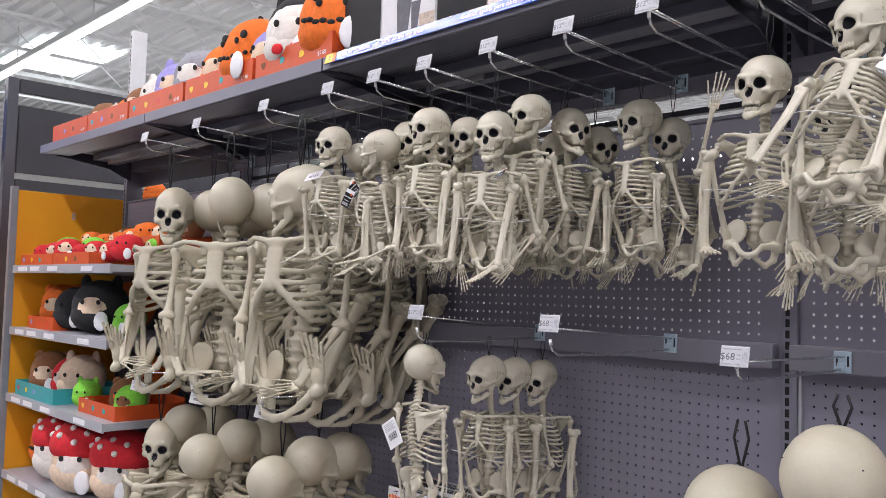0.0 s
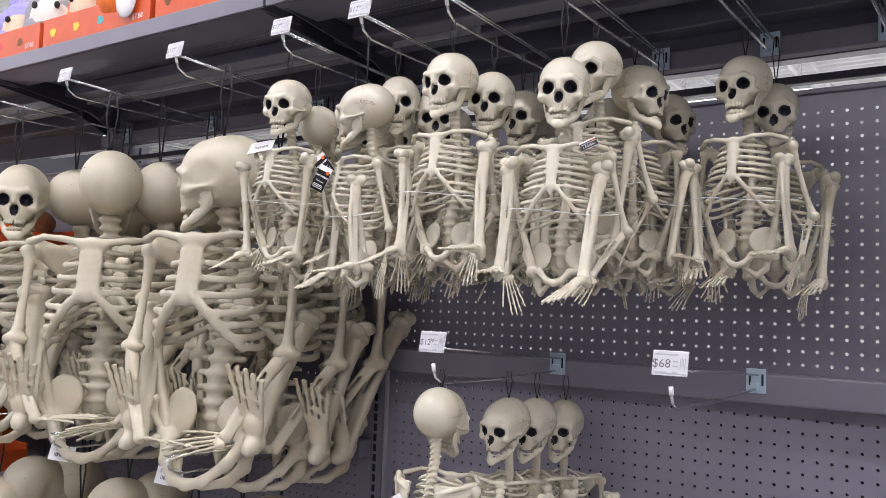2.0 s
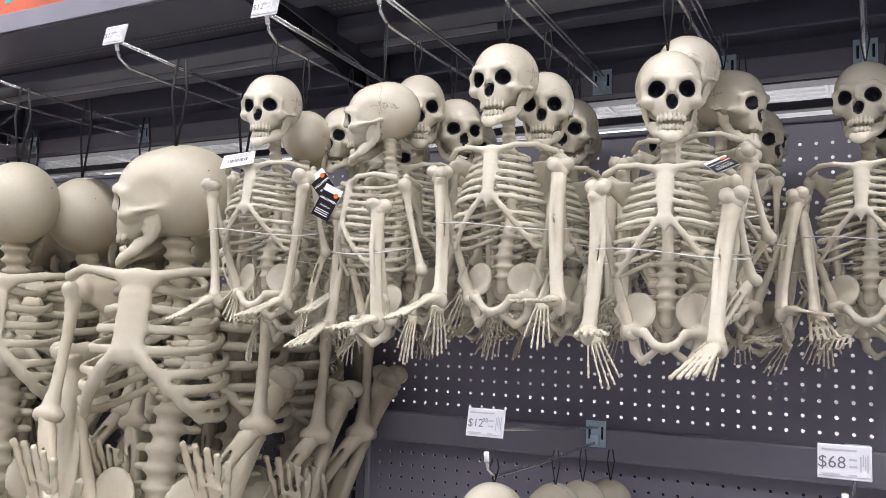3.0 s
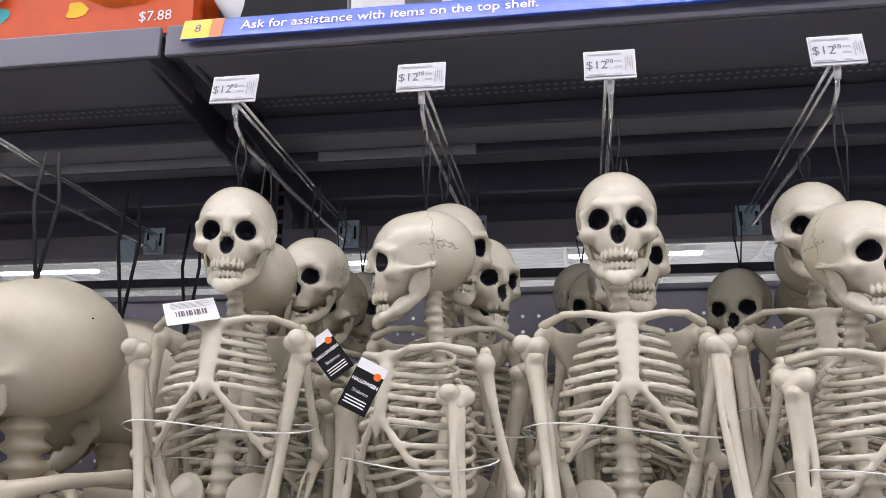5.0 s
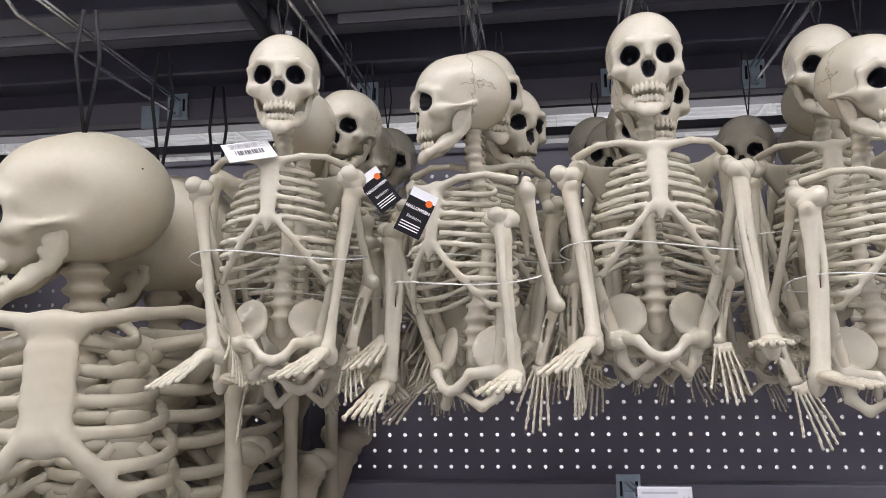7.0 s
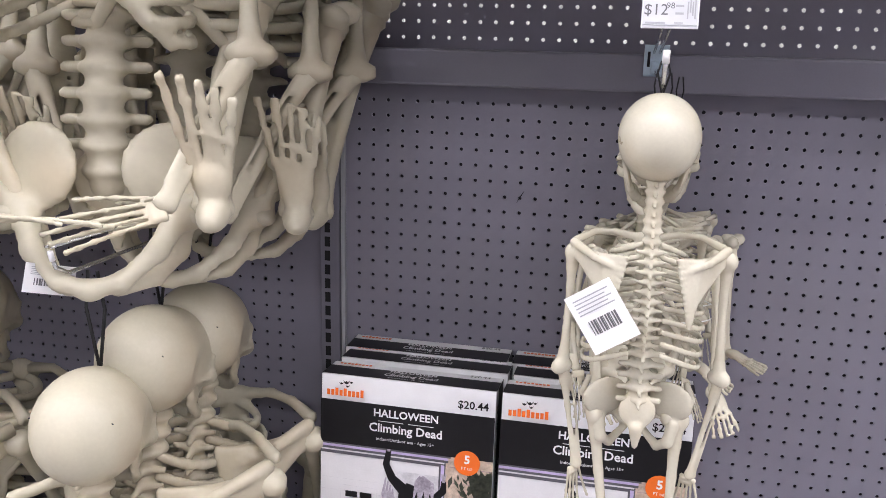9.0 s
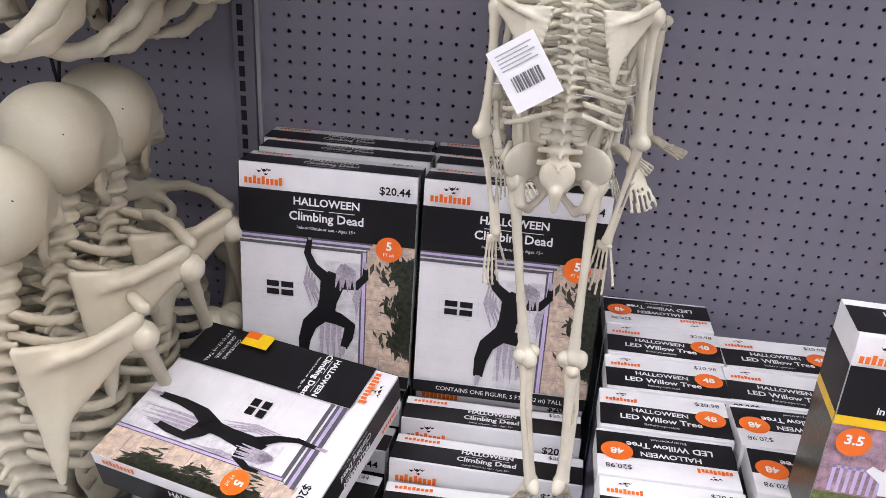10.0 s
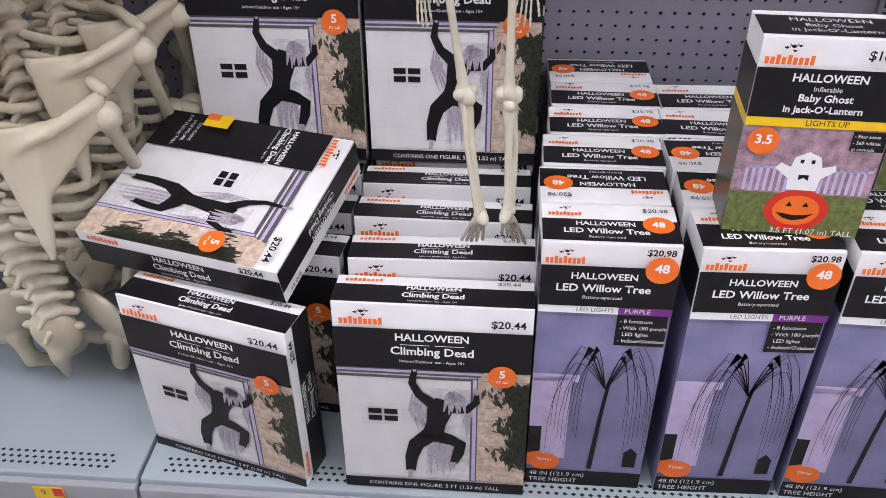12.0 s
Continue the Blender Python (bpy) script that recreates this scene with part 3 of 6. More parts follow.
def skeleton(name, bones, at, label, legs="folded", head=0.0, nod=0.0, group="", cord=0.07, skull=(1, 1, 1), drop=0.0, jit=0.012, tie=True, arms=None):
    e = thing(name, at, label, "skeleton decoration", group)
    j = lambda k=1.0: (rnd.uniform(-jit, jit) * k)
    hp = Matrix.Translation((0, 0.012, -0.10 - drop)) @ pose(0, 0, 0, nod, 0, head) @ Matrix.Diagonal((*skull, 1)) @ Matrix.Translation((0, -0.012, 0.10))
    crown = -0.10 - drop + 0.10 * skull[2]
    sk = part("skull", bones["skull"], None, e, at=hp)
    part("jaw", bones["jaw"], None, sk, at=pose(0, 0.001, 0.0012))
    if name == "large_skeleton":
        for q in (-1, 1):
            part("hanging_slot", SLOT, None, sk, "dark moulded slit", pose(q * 0.0330, 0.046, -0.0290, 0, 0, q * 36))
    part("spine", bones["spine"], None, e)
    part("rib_cage", bones["rib_cage"], None, e)
    part("pelvis", bones["pelvis"], None, e)
    for s in (-1, 1):
        hip = (s * 0.044, 0.0, -0.349)
        if legs == "folded":
            knee = (s * (0.084 + j()), -0.028 + j(), -0.188 + j())
            ankle = (s * (0.080 + j(2)), -0.040 + j(2), -0.350 + j())
            toe = (ankle[0] + j(3.5), ankle[1] - 0.055 + j(), ankle[2] - 0.016 + j(1.5))
        elif legs == "away":
            knee = (s * (0.058 + j()), -0.075 + j(), -0.235 + j())
            ankle = (s * (0.050 + j()), -0.080 + j(), -0.370)
            toe = (ankle[0] + j(), ankle[1] - 0.03, ankle[2] + 0.055)
        elif legs == "tucked":
            knee = (s * (0.088 + j()), 0.030 + j(), -0.222 + j())
            ankle = (s * (0.068 + j(0.6)), -0.024 + j(0.5), -0.346 + j(0.5))
            toe = (ankle[0] + j(0.6), ankle[1] - 0.016, ankle[2] + 0.065)
        else:
            knee = (s * (0.027 + j(0.3)) - 0.016, -0.012 + j(), -0.572)
            ankle = (-0.011 if s > 0 else -0.048, 0.012 + j(), -0.738)
            toe = (ankle[0] + s * 0.012, ankle[1] - 0.03, ankle[2] - 0.055)
        sh = (s * 0.077, 0.008, -0.166)
        elbow = (s * (0.090 + j()), 0.030 + j(), -0.283)
        wrist = (s * (0.074 + j(2)), 0.010 + j(2.5), -0.352 + j())
        tip = (wrist[0] + s * j(3), wrist[1] - 0.03 + j(3), wrist[2] - 0.055 + j(2))
        if legs == "away":
            elbow = (s * (0.070 + j(0.5)), -0.052, -0.258)
            wrist = (s * (0.058 + j()), -0.090 + j(), -0.335)
            tip = (wrist[0] + j(2), wrist[1] - 0.05, wrist[2] - 0.02)
        if legs == "tucked":
            elbow = (s * (0.079 + j(0.4)), -0.008 + j(0.5), -0.262)
            wrist = (s * (0.040 + j(0.4)), -0.046 + j(0.4), -0.342 + j(0.5))
            tip = (wrist[0] - s * 0.05, wrist[1] - 0.010 - 0.004 * s, wrist[2] - 0.004 * s + j(0.5))
        if arms and s in arms:
            elbow, wrist, tip = arms[s]
        part("thigh", bones["thigh"], None, e, at=between(hip, knee, LENGTH["thigh"]))
        part("shin", bones["shin"], None, e, at=between(knee, ankle, LENGTH["shin"], 0 if s > 0 else 180))
        part("foot", bones["foot"], None, e, at=between(ankle, toe, roll=180) @ Matrix.Scale(0.9 if legs in ("folded", "straight") else 0.86, 4))
        part("upper_arm", bones["upper_arm"], None, e, at=between(sh, elbow, LENGTH["upper_arm"]))
        part("forearm", bones["forearm"], None, e, at=between(elbow, wrist, LENGTH["forearm"], 60 * s))
        part("hand", bones["hand"], None, e, at=between(wrist, tip, roll=rnd.uniform(-60, 60)) @ Matrix.Scale(0.76 if legs in ("folded", "straight") else 0.66, 4))
    if cord:
        part("hanging_cord", CORDS[round(cord, 3)] if round(cord, 3) in CORDS else cord_mesh(cord), None, e, "thin black hanging cord", pose(0, 0, crown))
    if tie and legs == "folded":
        part("zip_tie", TIES[0], None, e, "clear nylon zip tie")
    return e


CORDS, TIES = {}, []
SLOT = tube_mesh("hanging_slot", [([(-0.0042, 0, 0), (0, 0.0006, 0), (0.0042, 0, 0)], [0.0004, 0.0011, 0.0004])], M["socket"], 6)


def cord_mesh(length):
    me = tube_mesh("hanging_cord", [([(0.000, 0, -0.004), (-0.006, 0, length * 0.6), (-0.003, 0, length)], 0.0011), ([(0.000, 0, -0.004), (0.006, 0, length * 0.6), (0.003, 0, length)], 0.0011)], M["cord"], 5)
    CORDS[round(length, 3)] = me
    return me


def tie_mesh():
    V, F = [], []
    pts = [(0.098 * math.cos(w), -0.008 + 0.052 * math.sin(w), -0.258 + 0.006 * math.sin(w * 2)) for w in np.linspace(0, 2 * math.pi, 29)[:-1]]
    v, f = tube_arrays(pts, 0.0008, 5, True)
    return mesh_of("zip_tie", v, f, M["tie"], True)


TIES.append(tie_mesh())


# ---- the large structure ----
def slab(name, x0, x1, y0, y1, z0, z1, material):
    return tagged(part(name, block(x0, x1, y0, y1, z0, z1), material), kind="structure")


tagged(slab("floor", -24, 18, -14, 28, -0.2, 0.0, M["floorm"]), "polished grey concrete shop floor", "floor")
tagged(slab("wall_north", -24.2, 18.2, 28, 28.2, 0, 6, M["wallm"]), "plain pale painted shop wall", "wall")
tagged(slab("wall_south", -24.2, 18.2, -14.2, -14, 0, 6, M["wallm"]), "plain pale painted shop wall", "wall")
tagged(slab("wall_east", 18, 18.2, -14, 28, 0, 6, M["wallm"]), "plain pale painted shop wall", "wall")
# Unseen wall, added to keep low light off the bays from across the aisle.
tagged(slab("wall_aisle", -6.0, 6.0, -3.3, -3.1, 0, 2.1, M["peg"]), "unseen plain dark grey wall added across the aisle to block low light", "wall")
tagged(slab("wall_west", -24.2, -24, -14, 28, 0, 6, M["wallm"]), "plain pale painted shop wall", "wall")


def ceiling_mesh():
    V, F = [], []
    y = -14.0
    prof = []
    while y < 28:
        prof += [(y, 5.95), (y + 0.09, 5.95), (y + 0.13, 6.02), (y + 0.22, 6.02)]
        y += 0.26
    for i, (yy, z) in enumerate(prof):
        V += [(-24, yy, z), (18, yy, z)]
        if i:
            F.append((2 * i - 2, 2 * i, 2 * i + 1, 2 * i - 1))
    n = len(V)
    V += [(-24, -14, 6.2), (18, -14, 6.2), (18, 28, 6.2), (-24, 28, 6.2)]
    F.append((n, n + 1, n + 2, n + 3))
    runs = []
    for x in np.arange(-22.5, 18, 1.9):
        runs += [([(x, -14, 5.86), (x, 28, 5.86)], 0.035), ([(x, -14, 5.38), (x, 28, 5.38)], 0.03)]
        zig = [(x, -14 + 0.6 * k, 5.86 if k % 2 else 5.38) for k in range(71)]
        runs.append((zig, 0.014))
    for pts, r in runs:
        v, f = tube_arrays(pts, r, 4)
        F += [tuple(i + len(V) for i in q) for q in f]
        V += v
    return mesh_of("ceiling", V, F, M["ceil"])


tagged(part("ceiling", ceiling_mesh()), "white corrugated steel roof deck on open joists", "ceiling", kind="structure")
for sx, sy in ((-15.2, 3.9), (-15.2, -3.0), (-4.0, 7.0), (6.0, 9.5)):
    tagged(part("skylight", block(sx - 1.3, sx + 1.3, sy - 0.75, sy + 0.75, 5.90, 5.94), M["sky"]), "bright white roof skylight panel", "skylight", kind="structure")
for ly in LAMP_ROWS + (12.9, 18.0, 23.1):
    half = 5.9 if ly < 10 else 1.15
    for lx in (-12.0, 0.0, 12.0) if ly < 10 else (-15.0, -9.5, -2.6, 1.5, 5.4, 10.5):
        e = thing("ceiling_light", pose(lx, ly, 5.2), "long white lit strip light under the roof" if ly < 10 else "short white lit strip light far under the roof", "ceiling light", "strip lights")
        part("housing", block(-half, half, -0.09, 0.09, 0.02, 0.12, 0.01), M["joist"], e)
        for hx in (-0.85 * half, -0.29 * half, 0.29 * half, 0.85 * half):
            part("hanger_rod", block(hx - 0.006, hx + 0.006, -0.006, 0.006, 0.12, 0.83), M["joist"], e)
        part("lit_tube", block(0.05 - half, half - 0.05, -0.05, 0.05, -0.03, 0.015, 0.01), M["tube"], e, "glowing white tube")


# ---- gondola shelving ----
def peg_mesh(name, x0, x1, z0, z1, ox):
    """A steel sheet with a hexagonal hole every inch."""
    P = 0.0254
    V, F = [], []

    def quad(a, b, c, d):
        n = len(V)
        V.extend([(a, 0, c), (b, 0, c), (b, 0, d), (a, 0, d)])
        F.append((n, n + 1, n + 2, n + 3))

    nx = int((x1 - ox - 0.012) / P)
    nz = int((z1 - z0 - 0.02) / P)
    bx0, bz0 = ox - P / 2, z0 + 0.01
    bx1, bz1 = bx0 + nx * P, bz0 + nz * P
    quad(x0, bx0, z0, z1), quad(bx1, x1, z0, z1), quad(bx0, bx1, z0, bz0), quad(bx0, bx1, bz1, z1)
    r = 0.0033
    hexa = [(r * math.cos(radians(45 + 60 * k)), r * math.sin(radians(45 + 60 * k))) for k in range(6)]
    out = [(P / 2, P / 2), (-P / 2, P / 2), (-P / 2, -P / 2), (P / 2, -P / 2)]
    for i in range(nx):
        for k in range(nz):
            cx, cz = bx0 + (i + 0.5) * P, bz0 + (k + 0.5) * P
            n = len(V)
            V.extend([(cx + a, 0, cz + b) for a, b in out])
            V.extend([(cx + a, 0, cz + b) for a, b in hexa])
            V.extend([(cx + a, 0.003, cz + b) for a, b in hexa])
            h, g = n + 4, n + 10
            F.extend([(n, h + 1, h + 0), (n, n + 1, h + 1), (n + 1, h + 2, h + 1), (n + 1, n + 2, h + 3, h + 2), (n + 2, h + 4, h + 3), (n + 2, n + 3, h + 4), (n + 3, h + 5, h + 4), (n + 3, n + 0, h + 0, h + 5)])
            for q in range(6):
                w = (q + 1) % 6
                F.append((h + q, h + w, g + w, g + q))
    return mesh_of(name, V, F, M["peg"])


def slots_mesh(z0, z1):
    V, F = [], []
    z = z0
    while z < z1:
        for xx in (-0.004,):
            n = len(V)
            V.extend([(xx - 0.005, -0.0135, z), (xx + 0.005, -0.0135, z), (xx + 0.005, -0.0135, z + 0.018), (xx - 0.005, -0.0135, z + 0.018)])
            F.append((n, n + 1, n + 2, n + 3))
        z += 0.0254
    return mesh_of("slot_column", V, F, M["slot"])


BAY = 1.22
SHELF_Z = 2.14


def upright(parent, x, top=2.13):
    u = part("upright", block(x - 0.018, x + 0.018, -0.013, 0.075, 0.0, top, 0.002), M["beam"], parent)
    tagged(part("slot_column", slots_mesh(0.2, top - 0.05), None, u, at=pose(x, 0, 0)), kind="stuff")
    part("edge_strip", block(x + 0.020, x + 0.027, -0.010, 0.0, 0.13, 1.30, 0.001), M["shelf"], parent)


def top_shelf(parent, x0, x1):
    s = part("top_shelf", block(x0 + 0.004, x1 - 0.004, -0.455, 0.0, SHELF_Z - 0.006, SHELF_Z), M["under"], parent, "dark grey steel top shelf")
    bm = block(x0 + 0.004, x1 - 0.004, -0.462, -0.455, SHELF_Z - 0.036, SHELF_Z + 0.004, 0.0015)
    part("front_lip", bm, M["beam"], s)
    for y0, y1, dz in ((-0.452, -0.325, 0.030), (-0.205, -0.135, 0.035), (-0.118, -0.075, 0.045)):
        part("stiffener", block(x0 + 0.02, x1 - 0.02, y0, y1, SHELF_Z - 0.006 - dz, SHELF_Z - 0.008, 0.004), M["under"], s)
    V, F = [], []
    for i in range(int((x1 - x0 - 0.1) / 0.012)):
        for yy in (-0.262, -0.246):
            x = x0 + 0.05 + i * 0.012
            n = len(V)
            V += [(x, yy, SHELF_Z - 0.0085), (x + 0.006, yy, SHELF_Z - 0.0085), (x + 0.006, yy + 0.006, SHELF_Z - 0.0085), (x, yy + 0.006, SHELF_Z - 0.0085)]
            F.append((n, n + 3, n + 2, n + 1))
    tagged(part("perforation_strip", mesh_of("perforation_strip", V, F, M["shelf"]), None, s), kind="stuff")
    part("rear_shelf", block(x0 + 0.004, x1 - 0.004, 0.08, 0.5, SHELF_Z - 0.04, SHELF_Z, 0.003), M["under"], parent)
    # Dark plate added to hide the lit rear shelf and keep this gap dark.
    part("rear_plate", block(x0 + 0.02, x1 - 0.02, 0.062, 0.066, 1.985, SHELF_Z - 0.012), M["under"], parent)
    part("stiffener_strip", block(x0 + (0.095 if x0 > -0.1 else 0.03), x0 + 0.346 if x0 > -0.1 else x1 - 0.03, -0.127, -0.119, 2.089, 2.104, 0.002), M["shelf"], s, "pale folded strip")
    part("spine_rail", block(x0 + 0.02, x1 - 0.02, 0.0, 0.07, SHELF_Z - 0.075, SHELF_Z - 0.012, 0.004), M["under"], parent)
    for x in (x0 + 0.03, x1 - 0.03):
        bm = bmesh.new()
        vs = [bm.verts.new(p) for p in ((x, 0.0, SHELF_Z - 0.13), (x, 0.0, SHELF_Z - 0.010), (x, -0.44, SHELF_Z - 0.010), (x, -0.44, SHELF_Z - 0.035), (x, -0.12, SHELF_Z - 0.075))]
        f = bm.faces.new(vs)
        ext = bmesh.ops.extrude_face_region(bm, geom=[f])
        bmesh.ops.translate(bm, vec=(0.004, 0, 0), verts=[g for g in ext["geom"] if isinstance(g, bmesh.types.BMVert)])
        part("shelf_bracket", bm, M["steel"], s)


def base_deck(parent, x0, x1, front=-0.640):
    d = part("base_deck", block(x0 + 0.003, x1 - 0.003, front, 0.0, 0.110, 0.130, 0.004), M["deck"], parent, "pale blue-grey steel base deck")
    part("deck_rail", block(x0 + 0.003, x1 - 0.003, front - 0.012, front + 0.004, 0.065, 0.118, 0.003), M["shelf"], d)
    part("kick_plate", block(x0 + 0.003, x1 - 0.003, front + 0.03, front + 0.04, 0.0, 0.108), M["steel"], d)
    V, F = [], []
    for i in range(int((x1 - x0 - 0.08) / 0.0135)):
        for r in range(3):
            x, y = x0 + 0.04 + i * 0.0135 + (r % 2) * 0.0065, front + 0.020 + r * 0.012
            n = len(V)
            V += [(x - 0.0045, y, 0.1306), (x, y - 0.0035, 0.1306), (x + 0.0045, y, 0.1306), (x, y + 0.0035, 0.1306)]
            F.append((n, n + 1, n + 2, n + 3))
    tagged(part("perforation_strip", mesh_of("perforation_strip", V, F, M["slot"]), None, d), kind="stuff")


for i, x0 in enumerate((-2.44, -1.22, 0.0, 1.22, 2.44)):
    x1 = x0 + BAY
    g = thing("gondola_bay", pose(0, 0, 0), "dark grey steel shop shelving bay with pegboard back", "shelving", "shelving run")
    upright(g, x0)
    if i == 4:
        upright(g, x1)
    if i == 4:
        part("plain_panel", block(x0 + 0.018, x1 - 0.018, 0.0, 0.003, 0.13, 1.893), M["peg"], g, "grey steel panel")
    else:
        part("lower_pegboard", peg_mesh("lower_pegboard", x0 + 0.018, x1 - 0.018, 0.13, 1.30, x0 + 0.05), None, g, "grey perforated steel panel")
        part("upper_pegboard", peg_mesh("upper_pegboard", x0 + 0.018, x1 - 0.018, 1.30, 1.893, x0 + 0.05), None, g, "grey perforated steel panel")
    # added dark sheet shades the lower holes; above it they stay open
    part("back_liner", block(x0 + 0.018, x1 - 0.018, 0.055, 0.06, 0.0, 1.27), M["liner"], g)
    part("panel_cap", block(x0 + 0.018, x1 - 0.018, -0.008, 0.062, 1.893, 1.903, 0.003), M["beam"], g)
    if i:
        part("lower_beam", block(x0 + 0.018, x1 - 0.018, -0.058, -0.022, 1.300, 1.356, 0.004), M["beam"], g, "grey steel hook rail")
        part("upper_beam", block(x0 + 0.018, x1 - 0.018, -0.056, -0.022, 1.962, 2.000, 0.004), M["beam"], g, "grey steel hook rail")
        part("rear_beam", block(x0 + 0.018, x1 - 0.018, 0.03, 0.055, 1.926, 1.942, 0.003), M["steel"], g)
    top_shelf(g, x0, x1)
    base_deck(g, x0, x1)

for x, z, a, w, ln in ((1.075, 0.995, 14, 0.0022, 0.055), (0.62, 0.88, -20, 0.0012, 0.03), (0.33, 1.12, 30, 0.001, 0.025)):
    me = mesh_of("scuff_mark", [(-w, 0, 0), (0, 0, -ln / 2), (w, 0, 0.3 * ln), (0, 0, ln / 2)], [(0, 1, 2, 3)], M["slot"])
    tagged(part("scuff_mark", me, at=pose(x, -0.0008, z, 0, a, 0)), "thin dark scuff scratched on the grey pegboard", "scuff", kind="structure")

post = thing("sign_post", pose(-2.455, 0.03, 2.13), "pale grey slotted steel post rising above the shelf", "post")
part("post_body", block(-0.020, 0.020, -0.040, 0.040, 0.0, 0.72, 0.003), M["ceil"], post)
tagged(part("slot_column", slots_mesh(0.04, 0.68), None, post, at=pose(0.0, -0.028, 0)), kind="stuff")

# ---- hooks with price labels ----
def bars(name, rows, material):
    V, F = [], []
    for x0, x1, z0, z1 in rows:
        n = len(V)
        V += [(x0, 0, z0), (x1, 0, z0), (x1, 0, z1), (x0, 0, z1)]
        F.append((n, n + 1, n + 2, n + 3))
    return mesh_of(name, V, F, material)


FACE = pose(0, 0, 0, 90, 0, 0)
TXT_1298 = text_mesh("$12", 0.0145, M["ink"])
TXT_98 = text_mesh("98", 0.008, M["ink"])
TXT_68 = text_mesh("$68", 0.018, M["ink"])
LABEL_BARS = bars("print_block", [(-0.022, 0.012, 0.0105, 0.0125), (0.0045, 0.012, -0.006, -0.004), (0.0045, 0.012, 0.001, 0.003), (-0.022, -0.004, -0.0145, -0.0130), (0.004, 0.012, -0.0145, -0.0130)], M["midink"])
CODE_BARS = bars("code_block", [(0.015 + 0.0022 * i, 0.0163 + 0.0022 * i, -0.010 + 0.003 * ((i * 2) % 3), 0.006 + 0.002 * (i % 2)) for i in range(4)], M["midink"])
HOLDER = None


def price_label(parent, x, y, z, big, tilt):
    global HOLDER
    if HOLDER is None:
        HOLDER = [bpy.data.meshes.new("label_holder"), bpy.data.meshes.new("paper_label")]
        for me, b, m in ((HOLDER[0], block(-0.026, 0.026, 0.0, 0.002, -0.0185, 0.0175, 0.0008), M["tag"]), (HOLDER[1], block(-0.0245, 0.0245, -0.0012, -0.0002, -0.0155, 0.0155), M["paper"])):
            b.to_mesh(me), b.free(), me.materials.append(m)
    h = part("label_holder", HOLDER[0], None, parent, "clear plastic price holder", pose(x, y, z, -tilt, 0, 0))
    p = part("paper_label", HOLDER[1], None, h, "white printed price label")
    if big == 68:
        part("price", TXT_68, None, h, at=pose(-0.012, -0.0016, -0.002) @ FACE)
    else:
        part("price", TXT_1298, None, h, at=pose(-0.013, -0.0016, -0.002) @ FACE)
        part("price_cents", TXT_98, None, h, at=pose(0.0, -0.0016, 0.002) @ FACE)
    part("print_block", LABEL_BARS, None, h, at=pose(0, -0.0016, 0))
    part("code_block", CODE_BARS, None, h, at=pose(0, -0.0016, 0))


def hook(x, z, big=12, length=0.47, label=True, lift=0.0):
    e = thing("peg_hook", pose(x, -0.058, z), "zinc wire display hook with white price label on the rail", "display hook", "display hooks")
    L = length
    part("peg_wire", tube_mesh("peg_wire", [([(0, 0, -0.018), (0, -0.03, -0.018), (0, -L * 0.6, -0.022), (0, -L + 0.03, -0.020), (0, -L + 0.008, -0.008), (0, -L, 0.012)], 0.0028)], M["zinc"], 8), None, e)
    w = 0.004
    part("label_wire", tube_mesh("label_wire", [([(w, 0, 0.008), (w, -L - 0.002, 0.020 + lift)], 0.0019), ([(-w, 0, 0.008), (-w, -L - 0.002, 0.020 + lift)], 0.0019)], M["zinc"], 6), None, e)
    part("wire_tip", tube_mesh("wire_tip", [([(0, -L + 0.003, 0.002), (0, -L, 0.014)], 0.0036)], M["white"], 8), None, e, "white plastic tip")
    b = cuboid(bmesh.new(), -0.018, 0.018, -0.004, 0.0, -0.026, 0.020, 0.0012)
    cuboid(b, -0.008, 0.008, -0.014, -0.003, -0.022, -0.004, 0.002)
    pl = part("bracket", b, M["plate"], e, "galvanised bracket plate")
    part("bracket_slot", bars("bracket_slot", [(-0.013, -0.009, -0.012, 0.010), (0.010, 0.014, -0.012, 0.010)], M["slot"]), None, pl, at=pose(0, -0.0046, 0))
    if label:
        price_label(e, 0.0, -L - 0.005, 0.030 + lift, big, 12)
    return e


TOP_HOOKS = (-1.05, -0.638, -0.205, 0.130, 0.337, 0.532, 0.750, 0.966, 1.17, 1.385, 1.60, 1.82)
for hx in TOP_HOOKS:
    hook(hx, 1.988)
hook(0.530, 1.350, lift=0.022)
hook(0.945, 1.345, 68, lift=0.018)
hook(1.355, 1.330, 68, lift=-0.006)
for hx in (-1.02, -0.60, -0.16):
    hook(hx, 1.10, label=False)
for x0 in (-1.22,):
    tagged(part("hook_rail", block(x0 + 0.018, x0 + BAY - 0.018, -0.056, -0.010, 1.075, 1.118, 0.004), M["beam"]), "low dark grey steel hook rail on the pegboard", "hook rail")
lug = thing("rail_lug", pose(-0.255, -0.057, 1.985), "small empty zinc bracket on the upper rail", "bracket")
part("lug_plate", block(-0.016, 0.016, -0.004, 0.0, -0.035, 0.005, 0.001), M["plate"], lug)

